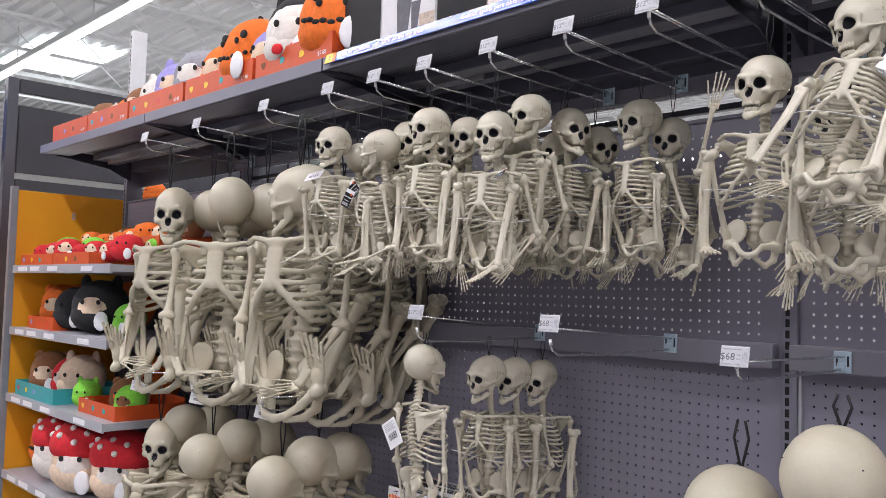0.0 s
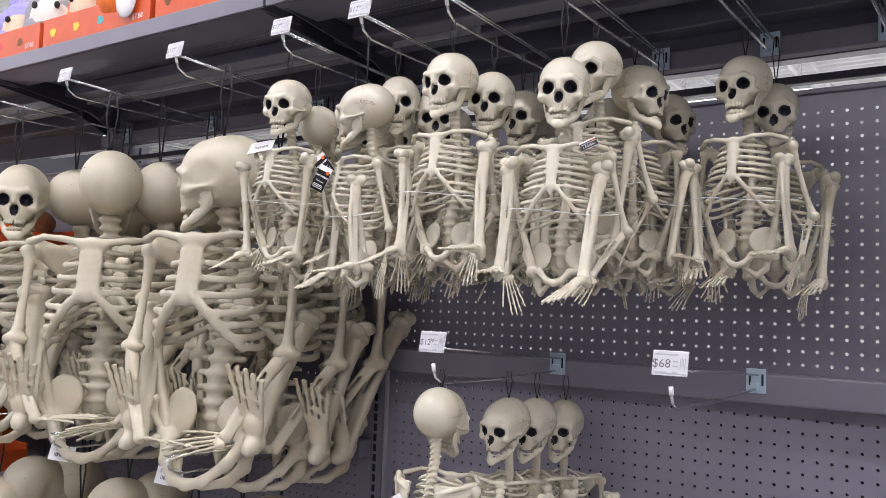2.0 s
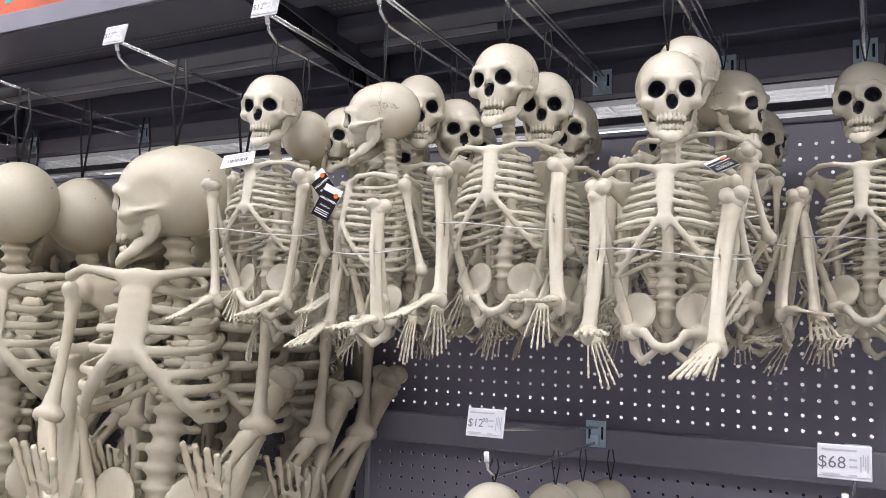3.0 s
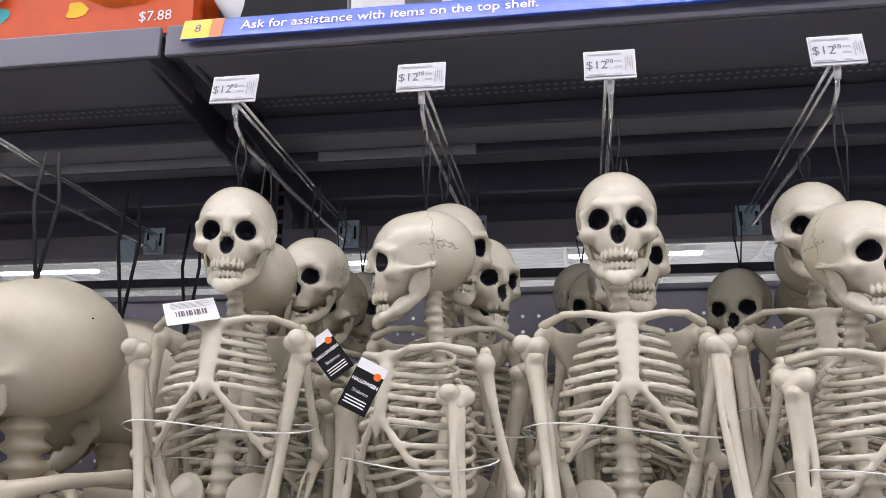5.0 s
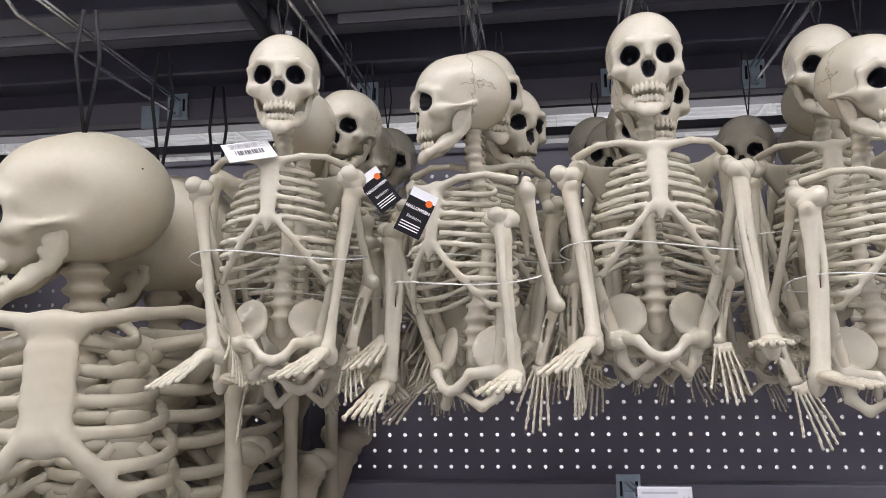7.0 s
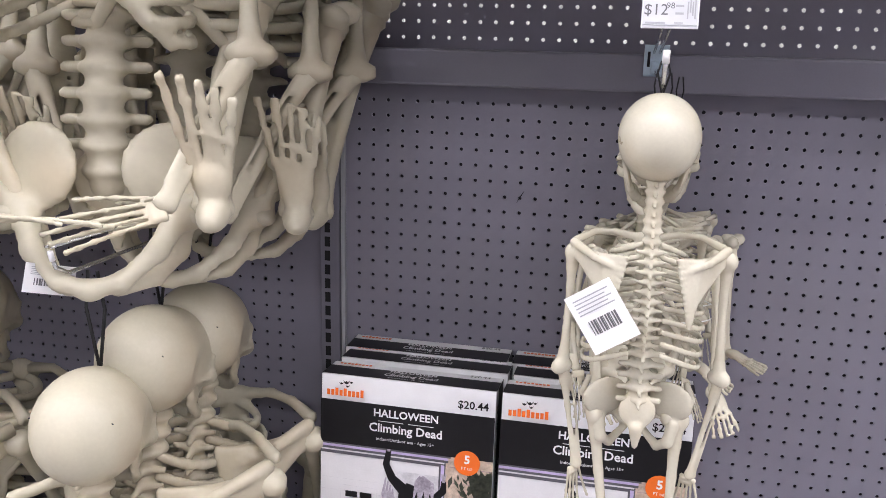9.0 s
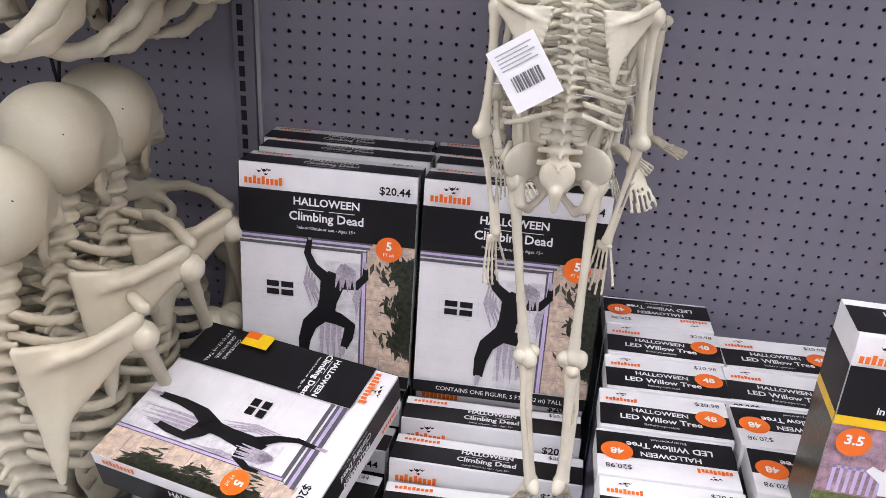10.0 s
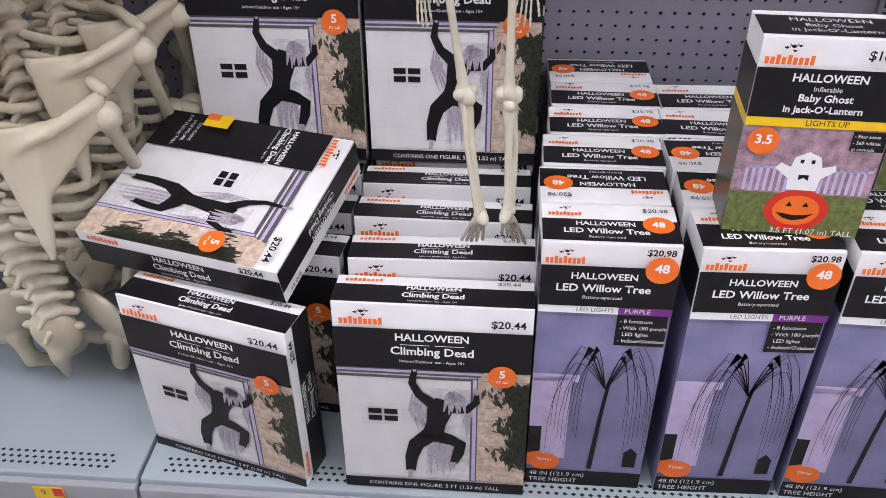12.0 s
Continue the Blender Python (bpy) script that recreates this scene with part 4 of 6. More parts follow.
# ---- skeletons on the upper hooks ----
G1 = "small hanging skeletons"
front = {  # hook x: (top, head turn, body turn, label)
    0.130: (1.914, 12, 4, "small cream plastic skeleton hanging, white tag at its collar"),
    0.337: (1.880, -68, -38, "small cream plastic skeleton hanging turned sideways with a black tag"),
    0.532: (1.911, -2, 2, "small cream plastic skeleton hanging straight with folded legs"),
    0.750: (1.872, 17, 10, "small cream plastic skeleton hanging with head turned, legs folded"),
    0.966: (1.915, -10, -8, "small cream plastic skeleton hanging beside bare pegboard, legs folded"),
}
FRONT = {}
for hx, (top, head, body, lab) in front.items():
    FRONT[hx] = skeleton("hanging_skeleton", SMALL_HI, pose(hx + 0.002, -0.24 if hx > 0.9 else -0.505, top, 0, 0, body), lab, head=head - body, group=G1, cord=round(1.968 - top, 3))

# those further back on each hook: x, y, height of the crown, head turn
BEHIND = ((0.130, -0.42, 1.880, 186), (0.167, -0.34, 1.902, -8), (0.178, -0.26, 1.882, -14), (0.188, -0.18, 1.894, 6),
          (0.345, -0.42, 1.914, 32), (0.368, -0.34, 1.896, 44), (0.352, -0.24, 1.890, 20),
          (0.550, -0.39, 1.904, 14), (0.545, -0.27, 1.897, 4), (0.525, -0.18, 1.890, -12), (0.500, -0.11, 1.915, 10),
          (0.750, -0.38, 1.934, -6), (0.782, -0.28, 1.914, 70), (0.795, -0.18, 1.882, 60), (0.706, -0.20, 1.880, -20),
          (0.998, -0.15, 1.884, 10))
for k, (x, y, top, head) in enumerate(BEHIND):
    turn = (14, -10, 22, -4, 8)[k % 5]
    skeleton("hanging_skeleton", SMALL_HI if y < -0.37 else SMALL, pose(x, y, top, 0, 0, turn), "small cream plastic skeleton hanging behind another on the hook", head=head - turn, group=G1, cord=round(1.968 - top, 3))

# skeletons bunched at the bay's far end
ASKEW = skeleton("hanging_skeleton", SMALL_HI, pose(1.580, -0.45, 1.955, -22, 9, 0), "small cream plastic skeleton hanging askew with a paper tag", head=-38, nod=24, group=G1, cord=0.05)
skeleton("hanging_skeleton", SMALL_HI, pose(1.372, -0.45, 1.897, 0, 4, 10), "small cream plastic skeleton hanging half hidden, hand raised", head=-14, group=G1, cord=0.075, arms={-1: ((-0.100, -0.03, -0.220), (-0.076, -0.05, -0.108), (-0.060, -0.06, -0.030))})
skeleton("hanging_skeleton", SMALL_HI, pose(1.500, -0.42, 1.872, 0, 0, 8), "small cream plastic skeleton hanging with arms straight down", group=G1, cord=0.08, arms={q: ((q * 0.086, -0.02, -0.284), (q * 0.078, -0.06, -0.368), (q * 0.076, -0.075, -0.45)) for q in (-1, 1)})
skeleton("hanging_skeleton", SMALL, pose(1.42, -0.24, 1.86, 0, 0, -15), "small cream plastic skeleton hanging behind others", group=G1, cord=0.1)
skeleton("hanging_skeleton", SMALL, pose(1.58, -0.22, 1.86, 0, 0, 15), "small cream plastic skeleton hanging behind others", group=G1, cord=0.1)

# the hook on the lower rail
MID = skeleton("hanging_skeleton", SMALL_HI, pose(0.530, -0.50, 1.324, 0, 0, 183), "small cream plastic skeleton hanging straight-legged, back turned", legs="straight", group=G1, cord=0.03, jit=0.006, arms={q: ((q * 0.082, 0.004, -0.294), (q * 0.062, -0.004, -0.412), (q * 0.062, -0.014, -0.50)) for q in (-1, 1)})
for k, (xx, yy, zz) in enumerate(((0.532, -0.27, 1.290), (0.546, -0.18, 1.284), (0.566, -0.09, 1.276))):
    skeleton("hanging_skeleton", SMALL, pose(xx, yy, zz, 0, 0, 16 + 6 * k), "small cream plastic skeleton hanging deep on the lower hook", head=-22, group=G1, cord=0.05)

def paper_tag(parent, at, dark=False, w=0.034, h=0.052):
    t = part("paper_tag", block(-w / 2, w / 2, -0.0004, 0.0004, -h, 0, 0.0), M["white"], parent, "black and white hang tag" if dark else "white paper hang tag", at)
    for q, turn in ((-1, 0), (1, 180)):
        f = Sheet(t, pose(0, -0.0004 * (1 if q < 0 else -1), 0, 0, 0, turn))
        if dark:
            f.fill("black_field", [rect(-w / 2, -h, w / 2, -h * 0.20)], "black")
            f.put("orange_dot", disc("orange_dot", w * 0.13, M["orange"], 12), w * 0.28, -h * 0.22)
            f.text("HALLOWEEN", w * 0.155, "white", 0, -h * 0.42, bold=0.0002)
            f.text("Skeleton", w * 0.17, "white", 0, -h * 0.62)
            f.fill("print_block", [rect(-w * 0.4, -h * (0.75 + 0.06 * k), w * 0.35, -h * (0.75 + 0.06 * k) - h * 0.025) for k in range(3)], "white")
        else:
            f.fill("print_block", [rect(-w * 0.38, -h * (0.1 + 0.06 * k), w * (0.38 - 0.1 * (k % 2)), -h * (0.1 + 0.06 * k) - h * 0.02) for k in range(5)], "midink")
            f.fill("code_stripe", [rect(-w * 0.3 + w * 0.05 * k, -h * 0.72, -w * 0.3 + w * (0.05 * k + 0.02 + 0.012 * (k % 3)), -h * 0.48) for k in range(12)], "ink")
    return t


# ---- large skeletons ----
G2 = "large hanging skeletons"
S = 2.35


def large(x, y, top, turn, head, label, hi=False, cord=0.06, scale=S, legs="tucked", big=1.0, wide=1.04):
    return skeleton("large_skeleton", BIG_HI if hi else BIG, pose(x, y, top, 0, 0, turn) @ Matrix.Diagonal((scale * wide, scale * 0.93, scale, 1)), label, legs=legs, head=head, group=G2, cord=round(cord / scale, 3), skull=(0.74 * big / wide, 0.72 * big, 0.77 * big), drop=0.028, jit=0.010, tie=False)


BIG_FRONT = []
BIG_FRONT.append(large(-1.05, -0.42, 1.955, 14, 34, "large bone-coloured plastic skeleton hanging, face to the aisle", True, 0.16))
BIG_FRONT.append(large(-0.610, -0.41, 1.960, 40, 190, "large bone-coloured plastic skeleton hanging, back of skull outward", True, 0.16))
BIG_FRONT.append(large(-0.157, -0.42, 1.962, 18, -78, "large bone-coloured plastic skeleton hanging, head in profile", True, 0.16))
for hx in (-1.0, -0.60, -0.14):
    for k in (1, 2):
        large(hx - 0.01 + 0.022 * k, -0.42 + 0.15 * k, 1.94 + rnd.uniform(-0.02, 0.02), rnd.uniform(-8, 14), {-1.0: 150, -0.60: 178, -0.14: -84}[hx] + 8 * k, "large bone-coloured plastic skeleton hanging behind another", cord=0.18)
LOW = ((0.0, -0.44, 1.080), (0.022, -0.32, 1.128), (0.028, -0.20, 1.124))
for hx in (-1.0, -0.60, -0.168):
    for k, (dx, y, top) in enumerate(LOW):
        first = hx == -1.0 and k == 0
        large(hx + dx, y, top + rnd.uniform(-0.006, 0.006), 20 if first else 180 + rnd.uniform(-8, 8), 20 if first else rnd.uniform(-8, 8), "large bone-coloured plastic skeleton hanging low, face outward" if first else "large bone-coloured plastic skeleton hanging low, back outward", hx == -0.168, cord=0.13, legs="tucked" if first else "away", big=0.9, wide=0.95)
large(1.515, -0.48, 1.372, 180, 0, "large bone-coloured plastic skeleton hanging, back outward", cord=0.05, legs="away")
large(1.322, -0.44, 1.272, 176, 0, "large bone-coloured plastic skeleton hanging, back outward", cord=0.08, legs="away")


# ---- product cartons ----
def disc(name, r, material, n=20, sx=1.0):
    V = [(r * sx * math.cos(2 * math.pi * k / n), 0, r * math.sin(2 * math.pi * k / n)) for k in range(n)]
    return mesh_of(name, V, [tuple(range(n))], material)


def poly(name, pts, material):
    return mesh_of(name, [(x, 0, z) for x, z in pts], [tuple(range(len(pts)))], material)


def limb(pts, widths):
    """A flat strip outline along a polyline."""
    left, right = [], []
    for i, p in enumerate(pts):
        a, b = Vector(pts[max(0, i - 1)]), Vector(pts[min(len(pts) - 1, i + 1)])
        d = (b - a).normalized()
        nrm = Vector((-d.y, d.x)) * widths[i]
        left.append(tuple(Vector(p) + nrm)), right.append(tuple(Vector(p) - nrm))
    return left + right[::-1]


def merged(name, meshes, material):
    V, F = [], []
    for pts in meshes:
        n = len(V)
        V += [(x, 0, z) for x, z in pts]
        F.append(tuple(range(n, n + len(pts))))
    return mesh_of(name, V, F, material)


def bats(s, dx, dz):
    out = []
    for x, z, k in ((-0.9, 0.0, 0.8), (0.1, 0.25, 1.1), (0.35, -0.5, 0.7), (1.0, 0.3, 0.7)):
        out.append([(dx + s * (x + k * a), dz + s * (z + k * b)) for a, b in ((-0.6, 0.35), (-0.25, 0.0), (0, 0.2), (0.25, 0.0), (0.6, 0.4), (0.35, -0.2), (0, -0.4), (-0.35, -0.2))])
    return out


def brand_bars(w, h):
    """The maker's mark as plain upright bars."""
    return [[(-w / 2 + w * i / 9, -h / 2), (-w / 2 + w * (i + 0.72) / 9, -h / 2), (-w / 2 + w * (i + 0.72) / 9, h / 2 * (1.5 if i in (2, 4, 8) else 0.9)), (-w / 2 + w * i / 9, h / 2 * (1.5 if i in (2, 4, 8) else 0.9))] for i in range(9)]


def rect(x0, z0, x1, z1):
    return [(x0, z0), (x1, z0), (x1, z1), (x0, z1)]


class Sheet:
    """Prints flat shapes on one side of a carton."""

    def __init__(self, parent, at):
        self.parent, self.at, self.n = parent, at, 0

    def put(self, name, me, x=0.0, z=0.0, label="", turn=0.0):
        self.n += 1
        return part(name, me, None, self.parent, label, self.at @ pose(x, -0.0003 - 0.00022 * self.n, z, 0, turn, 0))

    def fill(self, name, pts, material, label=""):
        return self.put(name, merged(name, pts, M[material]), label=label)

    def text(self, body, size, material, x, z, name="lettering", align="CENTER", bold=0.0, turn=0.0):
        self.n += 1
        return part(name, text_mesh(body, size, M[material], bold, align), None, self.parent, "", self.at @ pose(x, -0.0003 - 0.00022 * self.n, z, 0, turn, 0) @ FACE)


paper_tag(FRONT[0.130], pose(-0.034, -0.030, -0.132, -55, -12, 24), False, 0.05, 0.05)
paper_tag(FRONT[0.337], pose(0.014, -0.072, -0.168, 0, 26, 52), True, 0.028, 0.048)
paper_tag(FRONT[0.130], pose(0.098, -0.02, -0.168, 0, -38, 10), True, 0.028, 0.046)
paper_tag(FRONT[0.750], pose(0.055, -0.052, -0.150, -60, -25, 10), True, 0.026, 0.04)
paper_tag(MID, pose(0.062, 0.058, -0.190, 0, -32, 180), False, 0.050, 0.066)
paper_tag(ASKEW, pose(0.075, -0.05, -0.12, 0, 25, -10), False, 0.042, 0.06)
for q in BIG_FRONT:
    paper_tag(q, pose(-0.02, -0.03, -0.372, 0, 12, 20), False, 0.024, 0.016)


def carton(name, W, H, D, label, category, group, body="white"):
    e = thing(name, pose(0, 0, 0), label, category, group)
    bm = block(-W / 2, W / 2, -D / 2, D / 2, 0, H, 0.0012)
    part("carton", bm, M[body], e)
    sides = dict(front=pose(0, -D / 2, 0), back=pose(0, D / 2, 0, 0, 0, 180), right=pose(W / 2, 0, 0, 0, 0, 90), left=pose(-W / 2, 0, 0, 0, 0, -90), top=pose(0, -D / 2, H, -90, 0, 0))
    return e, {k: Sheet(e, m) for k, m in sides.items()}


def climb_lines(s, x, z, k):
    s.text("HALLOWEEN", 0.0175 * k, "white", x, z + 0.0215 * k, bold=0.0004)
    s.fill("rule_line", [rect(x - 0.045 * k, z + 0.0085 * k, x - 0.004, z + 0.0095 * k), rect(x + 0.004, z + 0.0085 * k, x + 0.045 * k, z + 0.0095 * k)], "white")
    s.text("Climbing Dead", 0.0198 * k, "white", x, z - 0.0025 * k, bold=0.0004)
    s.text("Indoor/Outdoor use - Ages 15+", 0.0072 * k, "white", x, z - 0.0205 * k)


def climbing_carton(wide=False):
    """The carton of the climbing figure; the wide print has its titles in a column beside the photo."""
    W, H, D = 0.28, 0.36, 0.066
    e, sh = carton("decoration_box", W, H, D, "black and white carton of a climbing figure decoration", "box", "climbing figure boxes")
    f = sh["front"]

    def lay(name, shapes, material, label=""):
        if wide:
            shapes = [[(-0.055 + (x + 0.14) * 0.696, 0.002 + (z - 0.022) * 1.39) for x, z in q] for q in shapes]
        f.fill(name, shapes, material, label)

    r = random.Random(3)
    lay("photo_wall", [rect(-W / 2, 0.022, 0.075, 0.252)], "photo", "printed photo of a white wall")
    lay("photo_door", [rect(-0.012, 0.022, 0.062, 0.212)], "photo2")
    lay("photo_panel_line", [rect(-W / 2, 0.040 + 0.021 * k, -0.012, 0.0404 + 0.021 * k) for k in range(8)] + [rect(x, 0.022, x + 0.0006, 0.205) for x in (-0.006, 0.016, 0.038, 0.054)] + [rect(-0.106, 0.136, -0.044, 0.1367), rect(-0.106, 0.176, -0.044, 0.1767), rect(-0.106, 0.136, -0.1053, 0.176), rect(-0.0447, 0.136, -0.044, 0.176)], "photo2")
    lay("photo_stone", [rect(0.066, 0.022, W / 2, 0.252)], "brick", "printed tan stone")
    lay("photo_stone_joint", [rect(0.068, 0.022 + 0.026 * k, W / 2, 0.0228 + 0.026 * k) for k in range(1, 9)] + [rect(0.09 + 0.02 * (k % 2), 0.022 + 0.026 * k, 0.0907 + 0.02 * (k % 2), 0.048 + 0.026 * k) for k in range(0, 8)], "porch")
    lay("photo_eave", [rect(-W / 2, 0.2445, 0.074, 0.250), rect(-W / 2, 0.2365, 0.070, 0.2405), rect(-W / 2, 0.2290, 0.064, 0.2340), rect(0.0555, 0.022, 0.0585, 0.229), rect(0.0640, 0.022, 0.0660, 0.236)], "eave", "printed grey eave")
    lay("photo_trim", [rect(-W / 2, 0.2405, 0.070, 0.2445), rect(0.0585, 0.022, 0.0640, 0.232)], "mantel")
    green = []
    for k in range(620):
        hang = r.random()
        x, z = 0.140 - abs(r.gauss(0, 0.020)) * (0.55 + 0.6 * math.sin(hang * 9) ** 2), 0.060 + 0.165 * hang
        if x < 0.072:
            continue
        q = r.uniform(0.004, 0.013)
        a = r.gauss(-1.45, 0.45)
        cx, cz = q * math.cos(a), q * math.sin(a)
        green.append([(min(W / 2, x + u * cx - v * cz), max(0.024, z + u * cz + v * cx)) for u, v in ((1, 0), (0.1, 0.30), (-1, 0.05), (-0.1, -0.32))])
    lay("photo_greenery", green, "leaf", "printed dark hanging greenery")
    lay("photo_window", [rect(-0.097, 0.144, -0.077, 0.154), rect(-0.073, 0.144, -0.053, 0.154), rect(-0.097, 0.158, -0.077, 0.168), rect(-0.073, 0.158, -0.053, 0.168)], "black", "printed dark window")
    rags = [limb([(-0.030 + 0.004 * k, 0.200 - 0.006 * k), (-0.034 + 0.005 * k, 0.170), (-0.022 + 0.007 * k, 0.130 + 0.006 * (k % 2))], [0.0010, 0.0030, 0.0006]) for k in range(4)]
    rags += [limb([(-0.004 + 0.009 * k, 0.112), (-0.006 + 0.010 * k, 0.075), (-0.004 + 0.010 * k, 0.034 + 0.008 * (k % 2))], [0.004, 0.0034, 0.0008]) for k in range(4)]
    rags += [limb([(0.058 - 0.003 * k, 0.176), (0.054 - 0.004 * k, 0.150), (0.050, 0.115 + 0.01 * k)], [0.0008, 0.0024, 0.0004]) for k in range(3)]
    lay("photo_rags", rags, "hair", "printed tattered grey cloth")
    fig = [limb([(-0.026, 0.246), (-0.030, 0.222), (-0.020, 0.200), (0.000, 0.182)], [0.0042, 0.0058, 0.0072, 0.010]),
           limb([(0.064, 0.206), (0.064, 0.190), (0.050, 0.174), (0.020, 0.176)], [0.0038, 0.0056, 0.0072, 0.011]),
           limb([(0.016, 0.192), (0.010, 0.170), (0.004, 0.142), (-0.002, 0.112)], [0.012, 0.0190, 0.0145, 0.0165]),
           limb([(-0.004, 0.120), (-0.026, 0.098), (-0.034, 0.070), (-0.036, 0.040)], [0.0145, 0.0125, 0.0100, 0.0075]),
           limb([(0.002, 0.118), (0.024, 0.112), (0.041, 0.102), (0.038, 0.082), (0.031, 0.062)], [0.0130, 0.0110, 0.0100, 0.0085, 0.0060])]
    lay("printed_figure", fig, "black", "printed dark climbing shape")
    fingers = [limb([(-0.026, 0.244), (-0.026 + 0.0035 * k, 0.259 - 0.001 * abs(k))], [0.0022, 0.0009]) for k in (-1, 0, 1)] + [limb([(0.064, 0.204), (0.064 + 0.0035 * k, 0.218)], [0.0022, 0.0009]) for k in (-1, 0, 1)] + [limb([(-0.036, 0.042), (-0.037, 0.024)], [0.0045, 0.0030]), limb([(0.031, 0.064), (0.029, 0.048)], [0.0045, 0.0028])]
    hair = [limb([(0.028, 0.208), (0.022 + 0.0045 * k, 0.198), (0.016 + 0.006 * k + 0.002 * (k % 2), 0.168 - 0.005 * (k % 2))], [0.004, 0.0046, 0.0008]) for k in range(6)]
    lay("printed_hair", hair + fingers, "hair")
    if wide:
        f.fill("header_band", [rect(-W / 2, 0.002, -0.055, 0.322)], "black", "black printed column")
        climb_lines(f, -0.096, 0.240, 0.74)
        for k, line in enumerate(("CONTAINS", "ONE FIGURE,", "5 FT (1.52 m) TALL")):
            f.text(line, 0.009, "white", -0.097, 0.075 - 0.013 * k)
    else:
        f.fill("header_band", [rect(-W / 2, 0.248, W / 2, 0.320)], "black", "black printed band")
        f.fill("footer_band", [rect(-W / 2, 0.0, W / 2, 0.0215)], "black")
        climb_lines(f, 0, 0.284, 1.0)
        f.text("CONTAINS ONE FIGURE, 5 FT (1.52 m) TALL", 0.0105, "white", 0.0, 0.0105)
    dx, dz = (0.113, 0.236) if wide else (0.100, 0.242)
    f.put("orange_dot", disc("orange_dot", 0.0205, M["orange"]), dx, dz, "round orange size sticker")
    f.text("5", 0.019, "white", dx, dz + 0.005, bold=0.0006)
    f.text("FT tall", 0.007, "white", dx, dz - 0.009)
    f.fill("bat_marks", bats(0.0085, -0.098, 0.349), "black")
    f.put("maker_mark", merged("maker_mark", brand_bars(0.062, 0.010), M["orange"]), -0.098, 0.333, "orange printed mark")
    f.text("$20.44", 0.0175, "black", 0.106, 0.336, bold=0.0003)
    t = sh["top"]
    t.fill("header_band", [rect(-W / 2, 0.003, W / 2, 0.044)], "black", "black printed band")
    climb_lines(t, 0, 0.0235, 0.74)
    t.put("maker_mark", merged("maker_mark", brand_bars(0.055, 0.006), M["orange"]), -0.1, 0.053, "orange printed mark")
    t.text("$20.44", 0.012, "black", 0.105, 0.055)
    for k, q in (("right", -1), ("left", 1)):
        s = sh[k]
        s.fill("side_band", [rect(min(q * D / 2, -q * D / 2 + q * 0.020), 0.0, max(q * D / 2, -q * D / 2 + q * 0.020), H)] if q > 0 else [rect(-D / 2 + 0.020, 0.0, D / 2, H)], "black", "black printed side")
        s.text("HALLOWEEN", 0.0155, "white", q * -0.003 if q > 0 else -0.004, 0.18, turn=90 * q, bold=0.0003)
        s.text("Climbing Dead", 0.0175, "white", -q * 0.013 if q < 0 else 0.013, 0.18, turn=90 * q, bold=0.0003)
        s.text("Indoor/Outdoor use - Ages 15+", 0.0065, "white", -q * 0.026 if q < 0 else 0.026, 0.18, turn=90 * q)
        s.put("maker_mark", merged("maker_mark", brand_bars(0.06, 0.008), M["orange"]), q * 0.024 if q < 0 else -0.024, 0.05, "orange printed mark", turn=90 * q)
        s.text("$20.44", 0.0155, "black", q * 0.023 if q < 0 else -0.023, 0.315, turn=90 * q, bold=0.0003)
    return e


def willow_lines(s, x, z, k):
    s.text("HALLOWEEN", 0.0145 * k, "white", x, z + 0.0175 * k, bold=0.0003)
    s.text("LED Willow Tree", 0.0172 * k, "white", x, z - 0.002 * k, bold=0.0004)
    s.text("Battery-operated", 0.0075 * k, "white", x, z - 0.017 * k)


